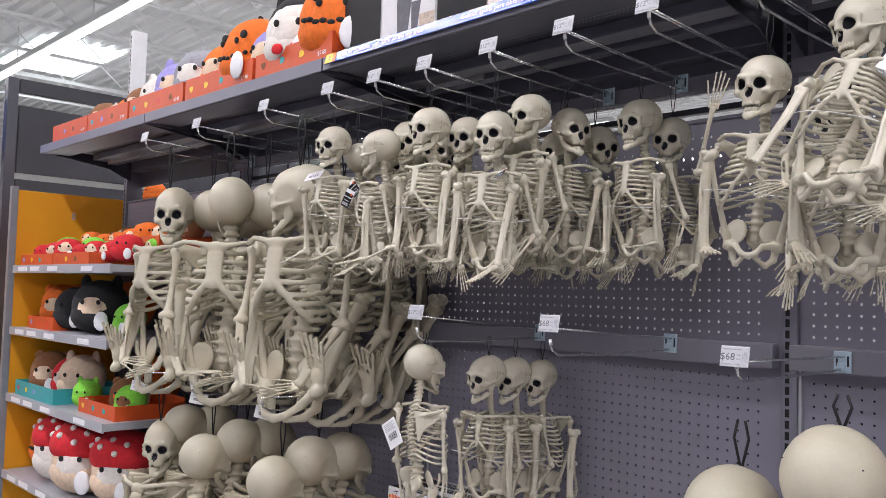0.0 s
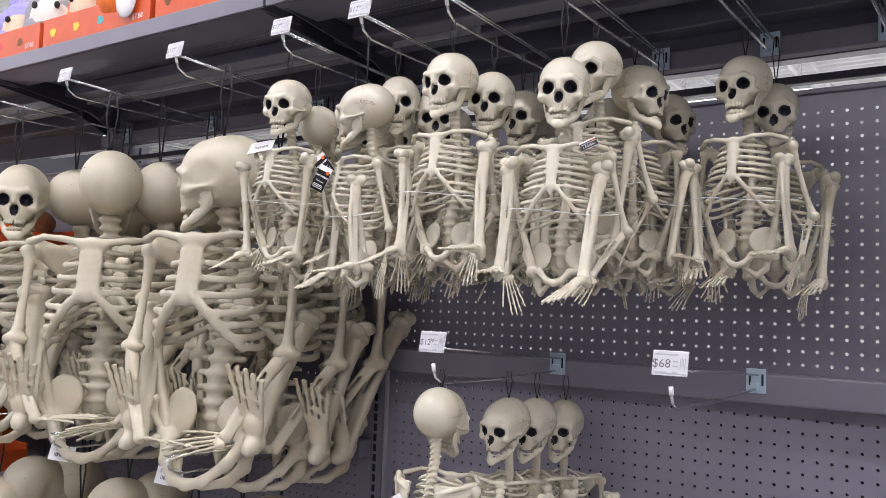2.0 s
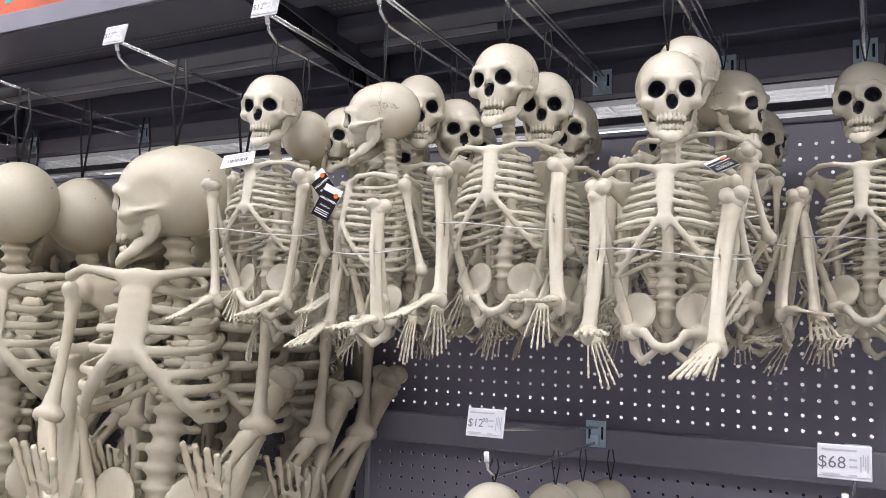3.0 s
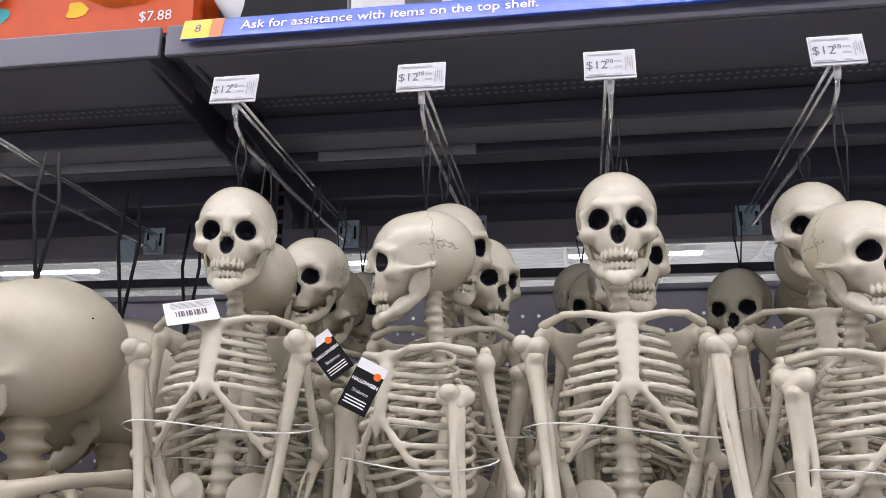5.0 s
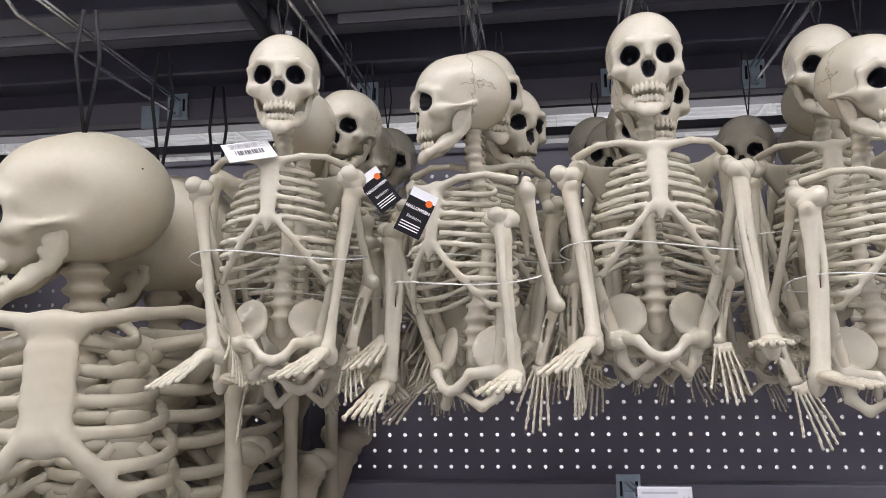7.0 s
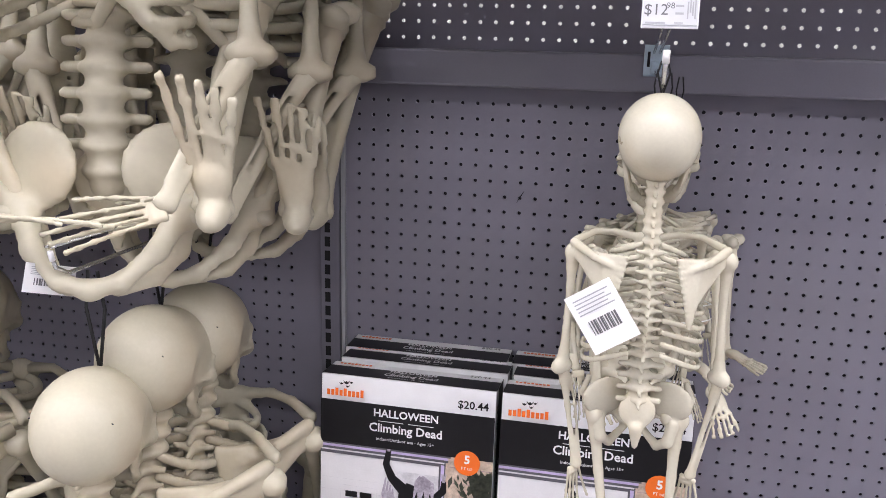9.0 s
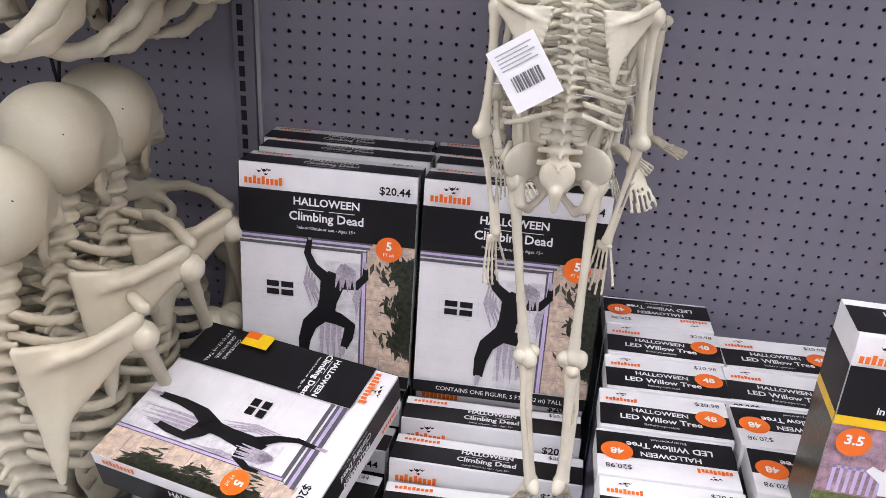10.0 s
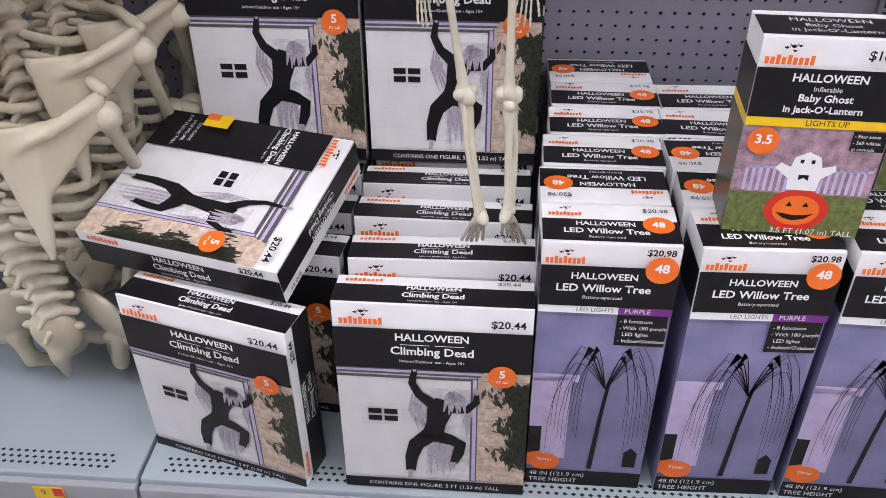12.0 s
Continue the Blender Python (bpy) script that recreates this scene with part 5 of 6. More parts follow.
def willow_carton():
    W, H, D = 0.178, 0.47, 0.094
    e, sh = carton("willow_box", W, H, D, "tall carton of a lighted willow tree, purple dusk photo", "box", "willow tree boxes")
    f = sh["front"]
    f.fill("photo_dusk", [rect(-W / 2, 0.0, W / 2, 0.3580)], "dusk", "printed violet dusk photo")
    f.fill("photo_mantel", [rect(-W / 2, 0.06, -0.032, 0.235), rect(-W / 2, 0.225, -0.022, 0.24)], "mantel", "printed pale mantel")
    f.fill("photo_hearth", [rect(-W / 2, 0.05, -0.07, 0.13)], "black")
    f.fill("photo_pumpkin", [[(-0.089, 0.07), (-0.07, 0.075), (-0.06, 0.06), (-0.066, 0.045), (-0.089, 0.042)]], "orange")
    f.fill("photo_lantern", [rect(0.058, 0.048, 0.078, 0.078), [(0.056, 0.078), (0.08, 0.078), (0.068, 0.092)]], "black")
    br = [limb([(0.008, 0.04), (0.014, 0.15), (0.02, 0.225)], [0.004, 0.003, 0.0025])]
    for k in range(18):
        dx = (0.034 + 0.045 * (k // 2) / 8) * (-1 if k % 2 else 1)
        rise, fall = 0.075 + 0.02 * math.sin(2.1 * k), 0.10 + 0.07 * ((k * 7) % 5) / 5
        pts = []
        for q in range(9):
            u = q / 8
            pts.append((0.016 + dx * min(1.0, 1.25 * u) * (0.9 + 0.1 * u), 0.215 + rise * math.sin(min(1.0, u * 1.6) * math.pi * 0.5) - max(0.0, u - 0.45) ** 1.5 * (rise + fall) * 2.2))
        pts = [(max(-0.086, min(0.086, a)), min(0.315, b)) for a, b in pts]
        br.append(limb(pts, [0.0009, 0.0007, 0.0006, 0.0005, 0.0005, 0.0004, 0.0004, 0.0003, 0.0003]))
    f.fill("photo_tree", br, "black", "printed dark weeping branches")
    f.fill("footer_band", [rect(-W / 2, 0.0, W / 2, 0.034)], "black")
    f.text("48 IN (121.9 cm)", 0.0125, "white", -0.084, 0.024, align="LEFT")
    f.text("TREE HEIGHT", 0.0125, "white", -0.084, 0.010, align="LEFT")
    f.put("timer_dot", disc("timer_dot", 0.019, M["orange"], sx=1.25), -0.062, 0.053, "orange oval sticker")
    f.text("Timer", 0.010, "white", -0.062, 0.058)
    f.fill("info_panel", [rect(0.018, 0.3020, W / 2 - 0.003, 0.3580)], "black")
    for k, line in enumerate(("- 8 functions", "- With 180 purple", "  LED lights", "- Indoor/Outdoor")):
        f.text(line, 0.0088, "white", 0.022, 0.3460 - 0.0115 * k, align="LEFT")
    f.fill("lights_strip", [rect(-W / 2, 0.3580, 0.018, 0.3710)], "white")
    f.fill("purple_strip", [rect(0.018, 0.3580, W / 2, 0.3710)], "purple")
    f.text("LED LIGHTS", 0.0095, "ink", 0.012, 0.3645, align="RIGHT")
    f.text("PURPLE", 0.0105, "white", 0.026, 0.3645, align="LEFT")
    f.fill("header_band", [rect(-W / 2, 0.3710, W / 2, 0.4380)], "black", "black printed band")
    willow_lines(f, -0.006, 0.4040, 1.0)
    f.put("orange_dot", disc("orange_dot", 0.0215, M["orange"]), 0.066, 0.4360, "round orange size sticker")
    f.text("48", 0.0185, "white", 0.066, 0.4380, bold=0.0006)
    f.text("$20.98", 0.0135, "black", 0.062, 0.4630, bold=0.0003)
    f.fill("bat_marks", bats(0.007, -0.058, 0.4610), "black")
    f.put("maker_mark", merged("maker_mark", brand_bars(0.052, 0.009), M["orange"]), -0.058, 0.4470, "orange printed mark")
    t = sh["top"]
    t.fill("header_band", [rect(-W / 2, 0.006, W / 2, 0.056)], "black", "black printed band")
    willow_lines(t, -0.006, 0.030, 0.9)
    t.put("orange_dot", disc("orange_dot", 0.019, M["orange"], sx=1.1), 0.063, 0.046, "round orange size sticker")
    t.text("48", 0.017, "white", 0.063, 0.046, bold=0.0005)
    t.put("maker_mark", merged("maker_mark", brand_bars(0.045, 0.007), M["orange"]), -0.058, 0.066, "orange printed mark")
    t.fill("bat_marks", bats(0.006, -0.058, 0.08), "black")
    t.text("$20.98", 0.0125, "black", 0.062, 0.078)
    for k in ("left", "right"):
        s = sh[k]
        s.fill("side_band", [rect(-D / 2, 0.3710, D / 2, 0.4380)], "black")
        s.fill("side_photo", [rect(-D / 2, 0.0, D / 2, 0.3710)], "dusk")
    return e


def ghost_carton():
    W, H, D = 0.166, 0.262, 0.082
    e, sh = carton("inflatable_box", W, H, D, "carton of an inflatable ghost with a yellow band", "box", "inflatable boxes")
    f = sh["front"]
    f.fill("photo_lawn", [rect(-W / 2, 0, W / 2, 0.06)], "lawn", "printed green lawn")
    f.fill("photo_porch", [rect(-W / 2, 0.06, W / 2, 0.152)], "porch", "printed house porch at dusk")
    f.fill("photo_fence", [rect(-0.07 + 0.0082 * k, 0.062, -0.066 + 0.0082 * k, 0.098) for k in range(18)] + [rect(-0.07, 0.094, 0.08, 0.098)], "mantel")
    f.put("photo_pumpkin", disc("photo_pumpkin", 0.031, M["red"], sx=1.25), 0.002, 0.036, "printed orange pumpkin")
    f.put("photo_pumpkin_face", disc("photo_pumpkin_face", 0.022, M["orange"], sx=1.3), 0.002, 0.036)
    f.fill("photo_smile", [[(-0.022, 0.032), (-0.012, 0.024), (0.0, 0.021), (0.014, 0.024), (0.025, 0.033), (0.014, 0.030), (0.0, 0.029), (-0.012, 0.031)], [(-0.012, 0.042), (-0.004, 0.042), (-0.008, 0.049)], [(0.008, 0.042), (0.016, 0.042), (0.012, 0.049)]], "black")
    f.fill("photo_ghost", [[(-0.017, 0.066), (-0.018, 0.082), (-0.036, 0.096), (-0.030, 0.104), (-0.018, 0.098), (-0.015, 0.112), (0.0, 0.120), (0.015, 0.113), (0.019, 0.099), (0.034, 0.103), (0.036, 0.095), (0.020, 0.083), (0.019, 0.066)]], "white", "printed pale ghost shape")
    f.fill("photo_ghost_face", [rect(-0.008, 0.104, -0.004, 0.109), rect(0.005, 0.104, 0.009, 0.109), [(-0.006, 0.08), (0.006, 0.088), (0.006, 0.08), (-0.006, 0.088)]], "black")
    f.fill("yellow_band", [rect(-W / 2, 0.152, W / 2, 0.164)], "yellow", "yellow printed band")
    f.text("LIGHTS UP", 0.0105, "black", 0.01, 0.158)
    f.fill("header_band", [rect(-W / 2, 0.164, W / 2, 0.226)], "black", "black printed band")
    f.text("HALLOWEEN", 0.0140, "white", 0.0, 0.2145, bold=0.0003)
    f.text("Inflatable", 0.009, "white", 0.0, 0.2015)
    f.text("Baby Ghost", 0.0130, "white", 0.0, 0.190, bold=0.0003)
    f.text("in Jack-O'-Lantern", 0.0122, "white", 0.0, 0.1755, bold=0.0003)
    f.fill("info_panel", [rect(0.042, 0.125, W / 2 - 0.002, 0.151)], "black")
    for k, line in enumerate(("- Easy setup", "- Self-inflates", "in seconds")):
        f.text(line, 0.0062, "white", 0.044, 0.145 - 0.0085 * k, align="LEFT")
    f.put("orange_dot", disc("orange_dot", 0.0185, M["orange"]), -0.058, 0.133, "round orange size sticker")
    f.text("3.5", 0.017, "white", -0.058, 0.135, bold=0.0005)
    f.text("3.5 FT (1.07 m) TALL", 0.0115, "white", 0.025, 0.007)
    f.text("$16.88", 0.0155, "black", 0.054, 0.245, bold=0.0003)
    f.fill("bat_marks", bats(0.0075, -0.05, 0.252), "black")
    f.put("maker_mark", merged("maker_mark", brand_bars(0.056, 0.009), M["orange"]), -0.05, 0.236, "orange printed mark")
    t = sh["top"]
    t.fill("header_band", [rect(-W / 2, 0.006, W / 2, 0.066)], "black", "black printed band")
    t.text("HALLOWEEN", 0.0155, "white", 0.0, 0.053)
    t.text("Baby Ghost", 0.0135, "white", 0.0, 0.036)
    t.text("in Jack-O'-Lantern", 0.0135, "white", 0.0, 0.020)
    for k in ("left", "right"):
        s = sh[k]
        s.fill("side_band", [rect(-D / 2, 0.164, D / 2, 0.226)], "black")
        s.fill("side_yellow", [rect(-D / 2, 0.152, D / 2, 0.164)], "yellow")
        s.fill("side_photo", [rect(-D / 2, 0.0, D / 2, 0.152)], "leaf")
    return e


def lean(x, y, z, tilt=0.0, turn=0.0):
    return pose(x, y, z, 0, 0, turn) @ pose(0, 0, 0, -tilt, 0, 0)


DK = 0.131
climb = climbing_carton()
climb.matrix_basis = lean(0.481, -0.592, DK, 3)
for k in range(1, 4):
    copy_thing(climb, lean(0.481 + (0.006, -0.002, -0.004)[k - 1], -0.592 + 0.104 * k, DK, 3, (1.5, -1, 0.5)[k - 1]))
copy_thing(climb, lean(0.482, -0.165, DK, 3))
b = copy_thing(climb, lean(0.152, -0.566, DK, 0, -15) @ Matrix.Diagonal((1, 1, 0.89, 1)))
tagged(b, "black and white carton of a climbing figure, turned askew")
for k in range(1, 5):
    copy_thing(climb, lean(0.186, -0.53 + 0.100 * k, DK, 3, (-5, -3, 0, 1)[k - 1]) @ Matrix.Diagonal((1, 1, (0.90, 0.93, 0.96, 1.0)[k - 1], 1)))
for x in (0.193, 0.482):
    for k, (y, t) in enumerate(((-0.184, 3.5), (-0.106, 3), (-0.036, 0))):
        copy_thing(climb, lean(x + (0, 0.006, -0.004)[k], y, 0.492, t))
flat = climbing_carton(True)
flat.matrix_basis = Matrix.Translation((0.143, -0.424, 0.562)) @ pose(0, 0, 0, 0, 0, -14.5) @ pose(0, 0, 0, 13, 0, 0) @ pose(0, 0, 0, 0, 0, -90) @ pose(0, 0, 0, -90, 0, 0) @ pose(0, 0.033, -0.18) @ Matrix.Diagonal((1, 1, 0.92, 1)) @ pose(0, 0, 0.015)
tagged(flat, "black and white carton of a climbing figure, lying face up")

st = Sheet(flat, pose(0, -0.033, 0))
st.n = 45
st.fill("yellow_sticker", [rect(-0.138, 0.085, -0.108, 0.135)], "yellow", "yellow price sticker")
st.fill("orange_sticker", [rect(-0.138, 0.085, -0.123, 0.110)], "orange")
willow = willow_carton()
willow.matrix_basis = pose(0.714, -0.552, DK)
for c, (x, n) in enumerate(((0.714, 6), (0.910, 5), (1.106, 5), (1.302, 5))):
    for k in range(n):
        if c == 0 and k == 0:
            continue
        flip = (c, k) in ((0, 1), (0, 5), (1, 0), (1, 1), (1, 2), (2, 2), (3, 1), (3, 3)) and not (c == 1 and k == 0)
        copy_thing(willow, pose(x + 0.006 * math.sin(5.0 * k + c) + 0.004 * k * (c == 0), -0.552 + 0.0985 * k, DK, 0, 0, (180 if flip else 0) + 1.6 * math.sin(3.0 * k + 2 * c)))
ghost = ghost_carton()
ghost.matrix_basis = pose(0.941, -0.520, 0.603, 0, 0, -3)
copy_thing(ghost, pose(1.165, -0.40, 0.603, 0, 0, 3))

# ---- top shelf: trays of plush toys, cartons, sign strip ----
def tray(x0, x1, y0, y1, z, material="tray", h=0.06, label="orange printed cardboard tray", marks=True):
    e = thing("display_tray", pose((x0 + x1) / 2, (y0 + y1) / 2, z), label, "tray", "plush toy trays")
    w, d, t = (x1 - x0) / 2, (y1 - y0) / 2, 0.003
    part("tray_base", block(-w, w, -d, d, 0, t), M[material], e)
    part("tray_front", block(-w, w, -d, -d + t, t, h, 0.0008), M[material], e)
    part("tray_back", block(-w, w, d - t, d, t, h * 1.3, 0.0008), M[material], e)
    for s in (-1, 1):
        part("tray_side", block(s * w - t * (s > 0), s * w + t * (s < 0), -d + t, d - t, t, h, 0.0008), M[material], e)
    if marks:
        r = random.Random(int(x0 * 100))
        cols = ("teal", "yellow", "plush_lilac", "plush_brown", "red")
        for k in range(int(w * 2 / 0.11)):
            x = -w + 0.05 + 0.11 * k
            part("printed_mark", poly("printed_mark", [(x + 0.014 * math.cos(a) * (1 + 0.3 * math.sin(3 * a + k)), h * 0.5 + 0.014 * math.sin(a) * (1 + 0.2 * math.cos(2 * a))) for a in np.linspace(0, 2 * math.pi, 13)[:-1]], M[cols[(k + r.randint(0, 4)) % 5]]), None, e, at=pose(0, -d - 0.0008, 0))
    if h > 0.08:
        part("lettering", text_mesh("$7.88", 0.02, M["white"]), None, e, at=pose(w - 0.05, -d - 0.0008, 0.025) @ FACE)
    return e


def plush(x, y, z, size, body, face, ears, tagit=True, turn=0.0, squash=0.9):
    """A round plush toy as one plain mesh: body, belly patch, ears, eyes, paper tag."""
    bm = bmesh.new()

    def blob(c, r, mi, seg=16):
        res = bmesh.ops.create_uvsphere(bm, u_segments=seg, v_segments=max(6, seg * 2 // 3), radius=1.0, matrix=Matrix.LocRotScale(c, None, r))
        for fc in {q for v in res["verts"] for q in v.link_faces}:
            fc.material_index, fc.smooth = mi, True

    s = size
    blob((0, 0, 0.46 * s), (0.46 * s, 0.40 * s, 0.47 * s * squash), 0, 20)
    blob((0, -0.06 * s, 0.30 * s), (0.45 * s, 0.38 * s, 0.30 * s), 0)
    blob((0, -0.20 * s, 0.40 * s), (0.30 * s, 0.24 * s, 0.30 * s), 1)
    for q in (-1, 1):
        if ears == "point":
            blob((q * 0.26 * s, 0, 0.90 * s * squash), (0.09 * s, 0.05 * s, 0.16 * s), 0, 10)
        elif ears == "round":
            blob((q * 0.30 * s, 0, 0.84 * s * squash), (0.13 * s, 0.06 * s, 0.13 * s), 0, 10)
        blob((q * 0.13 * s, -0.415 * s, 0.52 * s), (0.035 * s, 0.02 * s, 0.04 * s), 2, 8)
    if ears == "stem":
        blob((0, 0, 0.93 * s * squash), (0.05 * s, 0.05 * s, 0.10 * s), 2, 8)
    if ears == "stem" and size > 0.2:
        for q in (-1, 1):
            blob((q * 0.17 * s, -0.352 * s, 0.60 * s), (0.065 * s, 0.025 * s, 0.050 * s), 2, 8)
        for k in range(9):
            w = radians(-44 + 11 * k)
            blob((0.43 * s * math.sin(w), -0.06 * s - 0.37 * s * math.cos(w), 0.33 * s + 0.20 * s * (1 - math.cos(w)) + 0.016 * s * (k % 2)), (0.045 * s, 0.018 * s, 0.026 * s), 2, 6)
    if ears == "widow":
        blob((0, 0.05 * s, 0.56 * s), (0.475 * s, 0.39 * s, 0.40 * s), 2, 18)
        for q in (-1, 1):
            blob((q * 0.30 * s, 0, 0.86 * s), (0.10 * s, 0.05 * s, 0.16 * s), 2, 8)
            blob((q * 0.10 * s, -0.43 * s, 0.24 * s), (0.07 * s, 0.03 * s, 0.06 * s), 3, 8)
    if ears == "cap":
        blob((0, 0.0, 0.66 * s), (0.50 * s, 0.43 * s, 0.34 * s), 3, 18)
        for k in range(16):
            w, u = k * 2.4, 0.15 + 0.045 * k
            nx, ny, nz = math.cos(w) * math.cos(u), math.sin(w) * math.cos(u), math.sin(u)
            blob((0.495 * s * nx, 0.425 * s * ny, 0.66 * s + 0.335 * s * nz), (0.045 * s, 0.045 * s, 0.045 * s), 1, 6)
    if tagit:
        blob((0.20 * s, -0.45 * s, 0.22 * s), (0.12 * s, 0.008, 0.16 * s), 4, 10)
    me = bpy.data.meshes.new("plush_toy")
    bm.to_mesh(me)
    bm.free()
    for m in (M[body], M[face], M["plush_black"], M["plush_red"], M["white"]):
        me.materials.append(m)
    names = {"plush_orange": "orange", "plush_white": "white", "plush_cream": "cream", "plush_black": "black", "plush_grey": "grey", "plush_lilac": "lilac", "plush_brown": "brown", "plush_green": "green", "plush_red": "red"}
    extra = {"cap": "with a red white-dotted cap", "stem": "like a pumpkin with a stem", "point": "with pointed ears", "widow": "with a black hood and red bow", "round": "with round ears", "": "with a pale belly"}[ears]
    ob = tagged(part("plush_toy", me), f"round {names[body]} plush toy {extra}", "plush toy", "plush toys")
    ob.matrix_basis = pose(x, y, z, 0, 0, turn)
    return ob


KINDS = [("plush_orange", "plush_orange", "stem"), ("plush_brown", "plush_cream", "round"), ("plush_white", "plush_white", "point"), ("plush_lilac", "plush_cream", "point"), ("plush_grey", "plush_white", "round"), ("plush_white", "plush_white", "widow"), ("plush_orange", "plush_cream", "round")]
TZ = SHELF_Z + 0.001
for x0, x1 in ((-2.30, -1.86), (-1.85, -1.42), (-1.40, -0.92), (-0.90, -0.42), (-0.40, 0.03)):
    tray(x0, x1, -0.45, -0.08, TZ, h=0.085)
top_toys = [(-2.24, 0, 0.13), (-2.13, 1, 0.13), (-2.03, 2, 0.14), (-1.93, 1, 0.19), (-1.78, 2, 0.16), (-1.66, 6, 0.17), (-1.52, 1, 0.20), (-1.34, 2, 0.22), (-1.16, 3, 0.25), (-0.98, 4, 0.27), (-0.78, 6, 0.25), (-0.58, 0, 0.31), (-0.44, 3, 0.24), (-0.28, 5, 0.31), (-0.06, 0, 0.33)]
for k, (x, kind, size) in enumerate(top_toys):
    plush(x, -0.33, TZ + 0.003, size, *KINDS[kind], turn=20 + 14 * math.sin(k))
    if k % 2:
        plush(x + 0.03, -0.17, TZ + 0.003, size * 0.95, *KINDS[(kind + 3) % 7], False, 10)


def figure_carton(x, W, dark):
    e = thing("figure_box", pose(x, -0.28, TZ), "large black and white printed figure carton on the top shelf", "box", "figure boxes")
    part("carton", block(-W / 2, W / 2, -0.14, 0.14, 0, 0.36, 0.0015), M["white"], e)
    f = Sheet(e, pose(0, -0.14, 0))
    if dark:
        f.fill("front_band", [rect(-W / 2, 0, W / 2, 0.36)], "black", "black printed front")
        f.text("CONTAINS ONE FIGURE,", 0.0135, "white", 0, 0.022)
        f.text("HALLOWEEN", 0.026, "white", 0, 0.25)
    else:
        f.fill("photo_wall", [rect(-W / 2, 0, W / 2, 0.36)], "photo", "printed pale photo")
        f.fill("printed_figure", [limb([(-0.02, 0.0), (-0.015, 0.1), (0.0, 0.22)], [0.02, 0.03, 0.04]), limb([(0.03, 0.02), (0.035, 0.1)], [0.012, 0.02])], "eave")
        f.fill("photo_stone", [rect(W * 0.22, 0, W / 2, 0.06)], "brick")
    return e


for x, W, d in ((0.135, 0.17, True), (0.335, 0.22, False), (0.545, 0.18, True), (0.745, 0.21, False), (0.955, 0.19, True), (1.16, 0.20, False), (1.42, 0.2, True), (1.65, 0.22, False), (1.95, 0.2, True)):
    figure_carton(x, W, d)

sign = thing("sign_strip", pose(0.0, -0.4690, SHELF_Z - 0.010, -15, 0, 0), "glossy blue help notice strip along the top shelf edge", "sign")
part("strip", block(0.03, 2.42, -0.002, 0.002, -0.0150, 0.0150, 0.0008), M["blue"], sign)
f = Sheet(sign, pose(0, -0.002, 0))
f.fill("yellow_end", [rect(0.03, -0.0150, 0.078, 0.0150)], "yellow", "yellow aisle marker")
f.fill("orange_end", [rect(0.066, -0.0150, 0.082, 0.0150)], "orange")
f.text("8", 0.018, "ink", 0.05, 0.0)
f.text("Ask for assistance with items on the top shelf.", 0.0190, "white", 0.105, 0.0, align="LEFT", bold=0.0002)
f.text("Solicite ayuda para obtener articulos del estante superior.", 0.0190, "white", 0.60, 0.0, align="LEFT")
f.text("Ask for assistance with items on the top shelf.", 0.0190, "white", 1.34, 0.0, align="LEFT", bold=0.0002)
for x, w in ((-0.15, 0.05), (0.36, 0.05)):
    d = thing("deck_label", pose(x, -0.6545, 0.095), "small printed price label on the deck rail", "price label")
    part("paper_label", block(-w / 2, w / 2, -0.001, 0.001, -0.02, 0.018), M["yellow" if x < 0 else "white"], d)
    f = Sheet(d, pose(0, -0.001, 0))
    if x < 0:
        f.fill("red_end", [rect(0.008, -0.002, w / 2, 0.018)], "red")
        f.text("9", 0.020, "ink", -0.008, 0.006)
    f.fill("print_block", [rect(-0.02 + 0.004 * k, -0.018, -0.018 + 0.004 * k, -0.008) for k in range(9)], "ink")

# ---- plush bay ----
for z in (1.53, 1.228, 0.902, 0.53):
    e = thing("steel_shelf", pose(-1.845, -0.29, z), "grey steel shelf with price labels on its edge", "shelf", "plush bay shelves")
    part("shelf_board", block(-0.595, 0.595, -0.262, 0.275, -0.03, 0.0, 0.002), M["shelf"], e)
    part("label_rail", block(-0.595, 0.595, -0.270, -0.262, -0.036, 0.002, 0.001), M["shelf"], e)
    for x in (-0.5, -0.33, -0.1, 0.3):
        part("price_strip", block(x, x + 0.12, -0.273, -0.270, -0.028, -0.006), M["white"], e, "white price strip")
tray(-2.42, -1.98, -0.53, -0.24, 1.53, h=0.055)
tray(-1.97, -1.55, -0.53, -0.24, 1.53, h=0.055)
tray(-2.2, -1.75, -0.3, -0.05, 1.60, h=0.06)
tray(-1.74, -1.30, -0.34, -0.05, 1.60, h=0.06)
tray(-2.36, -2.02, -0.50, -0.2, 1.228, h=0.06)
tray(-2.40, -1.88, -0.53, -0.25, 0.902, "teal", 0.07, "teal printed cardboard tray")
tray(-1.66, -1.28, -0.50, -0.2, 0.902, h=0.06)
r2 = random.Random(11)
for k in range(26):
    c = ("plush_red", "plush_green", "plush_orange", "plush_brown")[k % 4]
    plush(-2.38 + 0.041 * k, -0.43 + 0.10 * (k % 4), (1.545, 1.57, 1.62, 1.635)[k % 4], r2.uniform(0.10, 0.15), c, "plush_cream" if k % 3 else c, ("round", "", "stem")[k % 3], k % 4 == 0, r2.uniform(0, 50), 0.7)
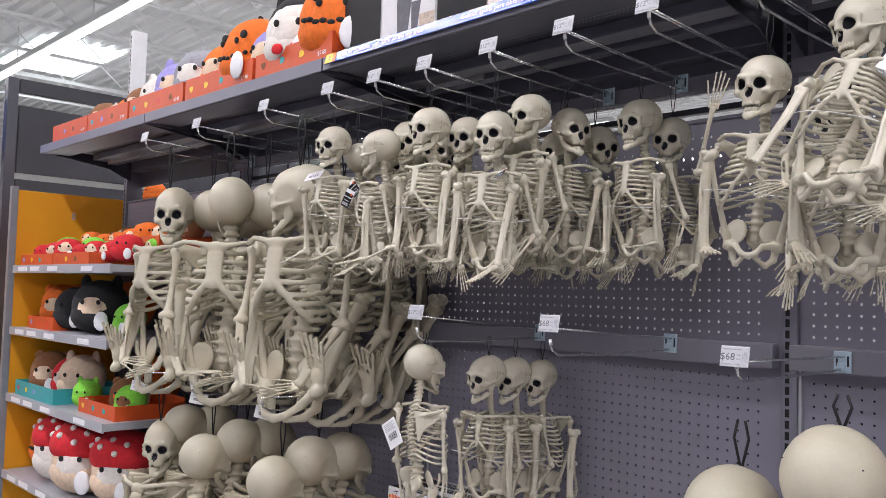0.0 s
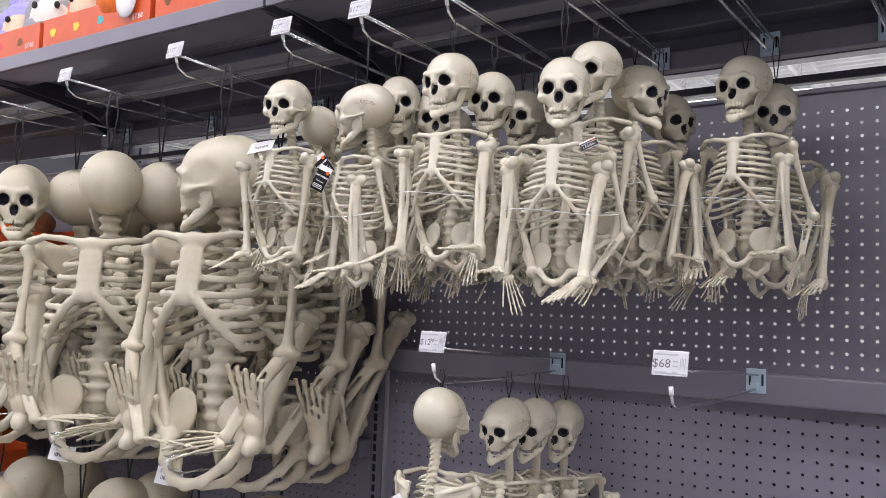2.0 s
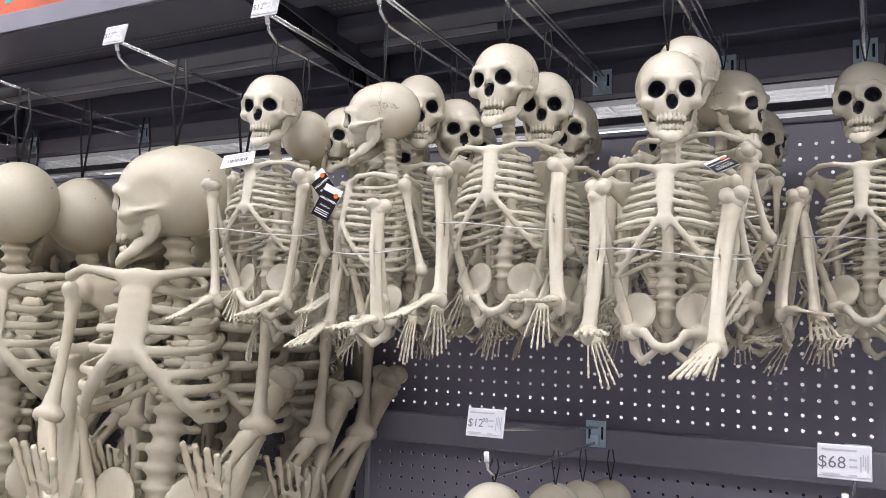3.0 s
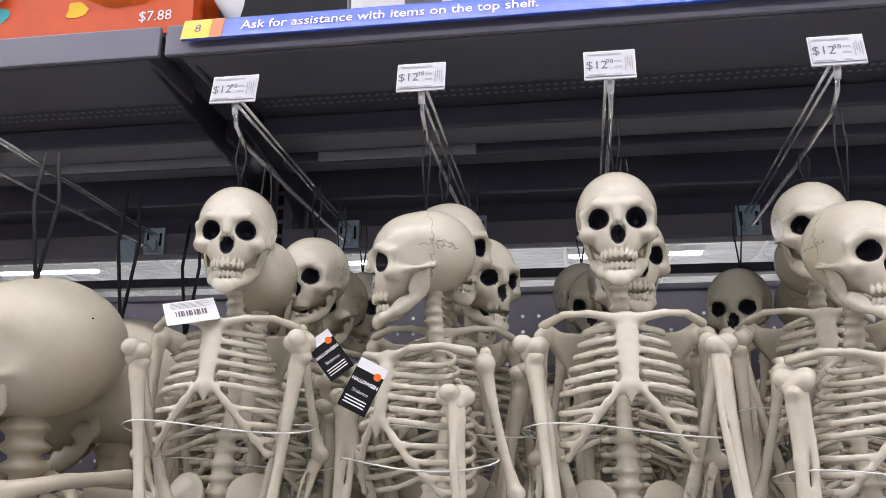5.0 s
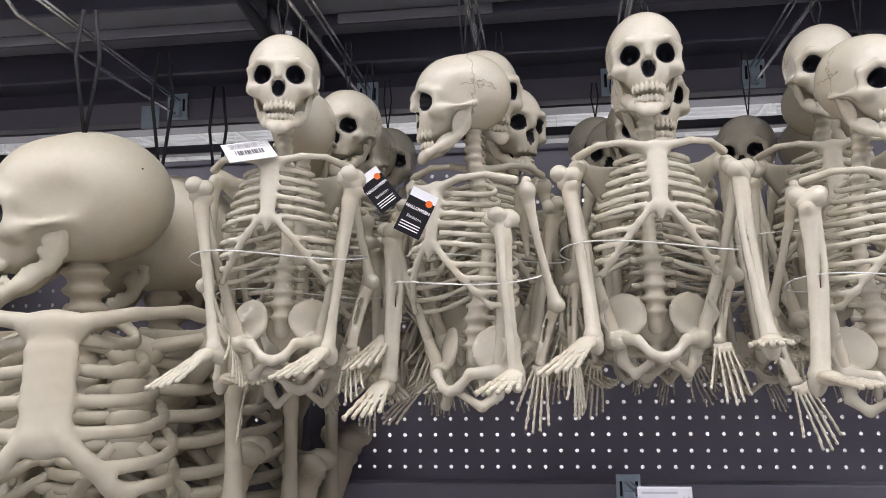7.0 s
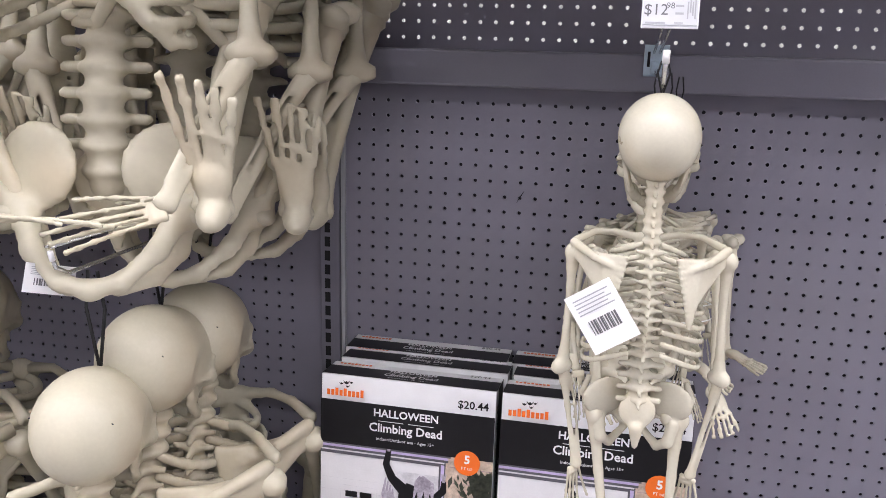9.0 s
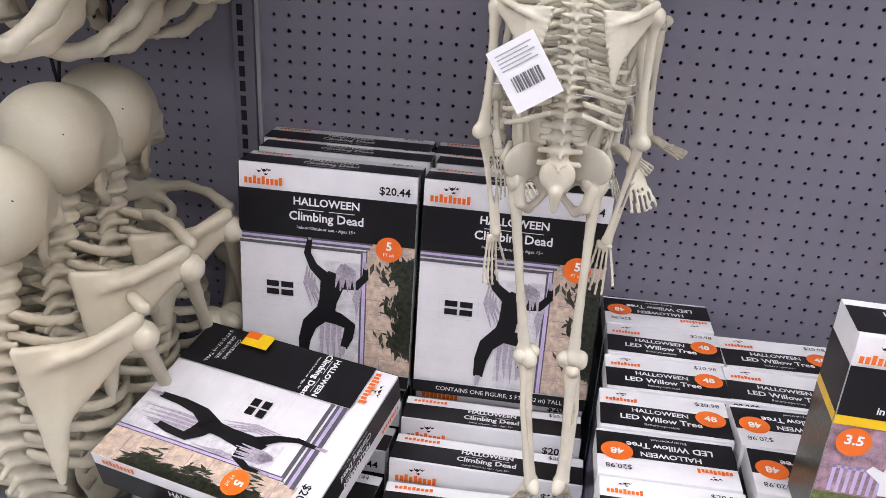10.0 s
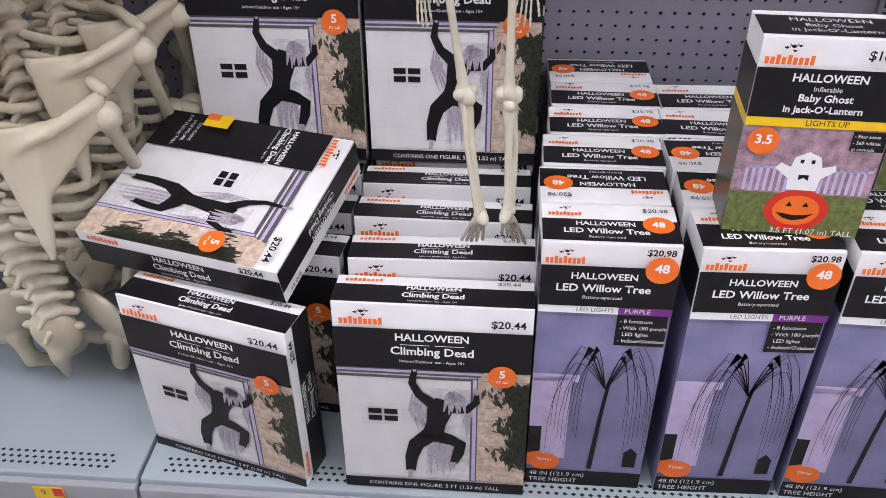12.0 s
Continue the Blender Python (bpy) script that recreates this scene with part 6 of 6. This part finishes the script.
for x, y, z, s, kd, turn in ((-2.28, -0.36, 1.233, 0.24, ("plush_orange", "plush_cream", "round"), 40), (-2.22, -0.15, 1.23, 0.27, ("plush_lilac", "plush_lilac", ""), 20), (-2.02, -0.39, 1.23, 0.23, ("plush_black", "plush_black", ""), 40), (-1.72, -0.40, 1.23, 0.27, ("plush_black", "plush_cream", "point"), 45), (-1.95, -0.16, 1.23, 0.27, ("plush_orange", "plush_orange", "stem"), 20), (-1.5, -0.36, 1.23, 0.16, ("plush_green", "plush_green", ""), 20),
                             (-2.26, -0.40, 0.906, 0.24, ("plush_brown", "plush_cream", "round"), 40), (-2.08, -0.37, 0.906, 0.22, ("plush_red", "plush_white", ""), 30), (-1.97, -0.37, 0.906, 0.24, ("plush_cream", "plush_cream", "point"), 40), (-1.6, -0.18, 0.906, 0.26, ("plush_orange", "plush_orange", "stem"), 20), (-1.72, -0.44, 0.906, 0.14, ("plush_green", "plush_green", "point"), 40), (-1.48, -0.36, 0.906, 0.17, ("plush_brown", "plush_orange", "round"), 40), (-1.36, -0.40, 0.906, 0.15, ("plush_green", "plush_brown", ""), 30),
                             (-2.30, -0.34, 0.532, 0.30, ("plush_orange", "plush_orange", "stem"), 40), (-2.05, -0.40, 0.532, 0.31, ("plush_white", "plush_white", "cap"), 40), (-1.75, -0.42, 0.532, 0.32, ("plush_cream", "plush_white", "cap"), 40), (-1.48, -0.36, 0.532, 0.30, ("plush_cream", "plush_white", "cap"), 40), (-2.2, -0.38, 0.132, 0.3, ("plush_cream", "plush_white", ""), 40), (-1.8, -0.38, 0.132, 0.3, ("plush_orange", "plush_orange", "stem"), 40)):
    plush(x, y, z, s, *kd, True, turn)

# ---- end of the run ----
ep = thing("end_panel", pose(-2.468, 0, 0), "orange steel end panel with a cut-out handle", "end panel")
part("panel", block(-0.012, 0.006, -0.545, 0.06, 0.0, 1.912, 0.003), M["panel"], ep)
part("front_post", block(-0.02, 0.012, -0.578, -0.545, 0.0, 1.93, 0.003), M["post"], ep, "grey steel post")
part("handle_slot", block(0.006, 0.009, -0.28, -0.262, 1.78, 1.82, 0.001), M["brick"], ep)
side = thing("side_cabinet", pose(-2.9, -0.75, 0), "orange steel cabinet panels beyond the shelving", "cabinet")
for k in range(3):
    part("cabinet_panel", block(-0.3, 0.3, -0.02, 0.05, 0.05 + 0.63 * k, 0.66 + 0.63 * k, 0.006), M["panel"], side)
rack = thing("black_rack", pose(-3.3, 0, 0), "tall black steel rack with dark panels behind the run", "rack")
for y in (-0.36, 1.6):
    part("rack_post", block(-0.03, 0.03, y - 0.03, y + 0.03, 0.0, 2.66, 0.003), M["steel"], rack)
for z0, z1 in ((2.58, 2.66), (2.10, 2.50), (1.98, 2.06)):
    part("rack_panel", block(-0.02, 0.02, -0.32, 1.56, z0, z1, 0.003), M["navy"], rack)
part("blue_carton", block(-0.25, -0.04, -0.95, -0.42, 2.2, 2.56, 0.004), M["blue"], rack)
for k in range(4):
    part("pale_board", block(-0.25, -0.04, -0.95, -0.42, 1.82 + 0.09 * k, 1.90 + 0.09 * k, 0.004), M["white"], rack)
plush(-2.75, 0.3, 1.93, 0.16, "plush_orange", "plush_orange", "stem", False)
tagged(part("wall_shelf", block(-3.29, -2.48, 0.1, 0.5, 1.90, 1.93), M["steel"]), "dark steel shelf behind the end panel", "shelf")
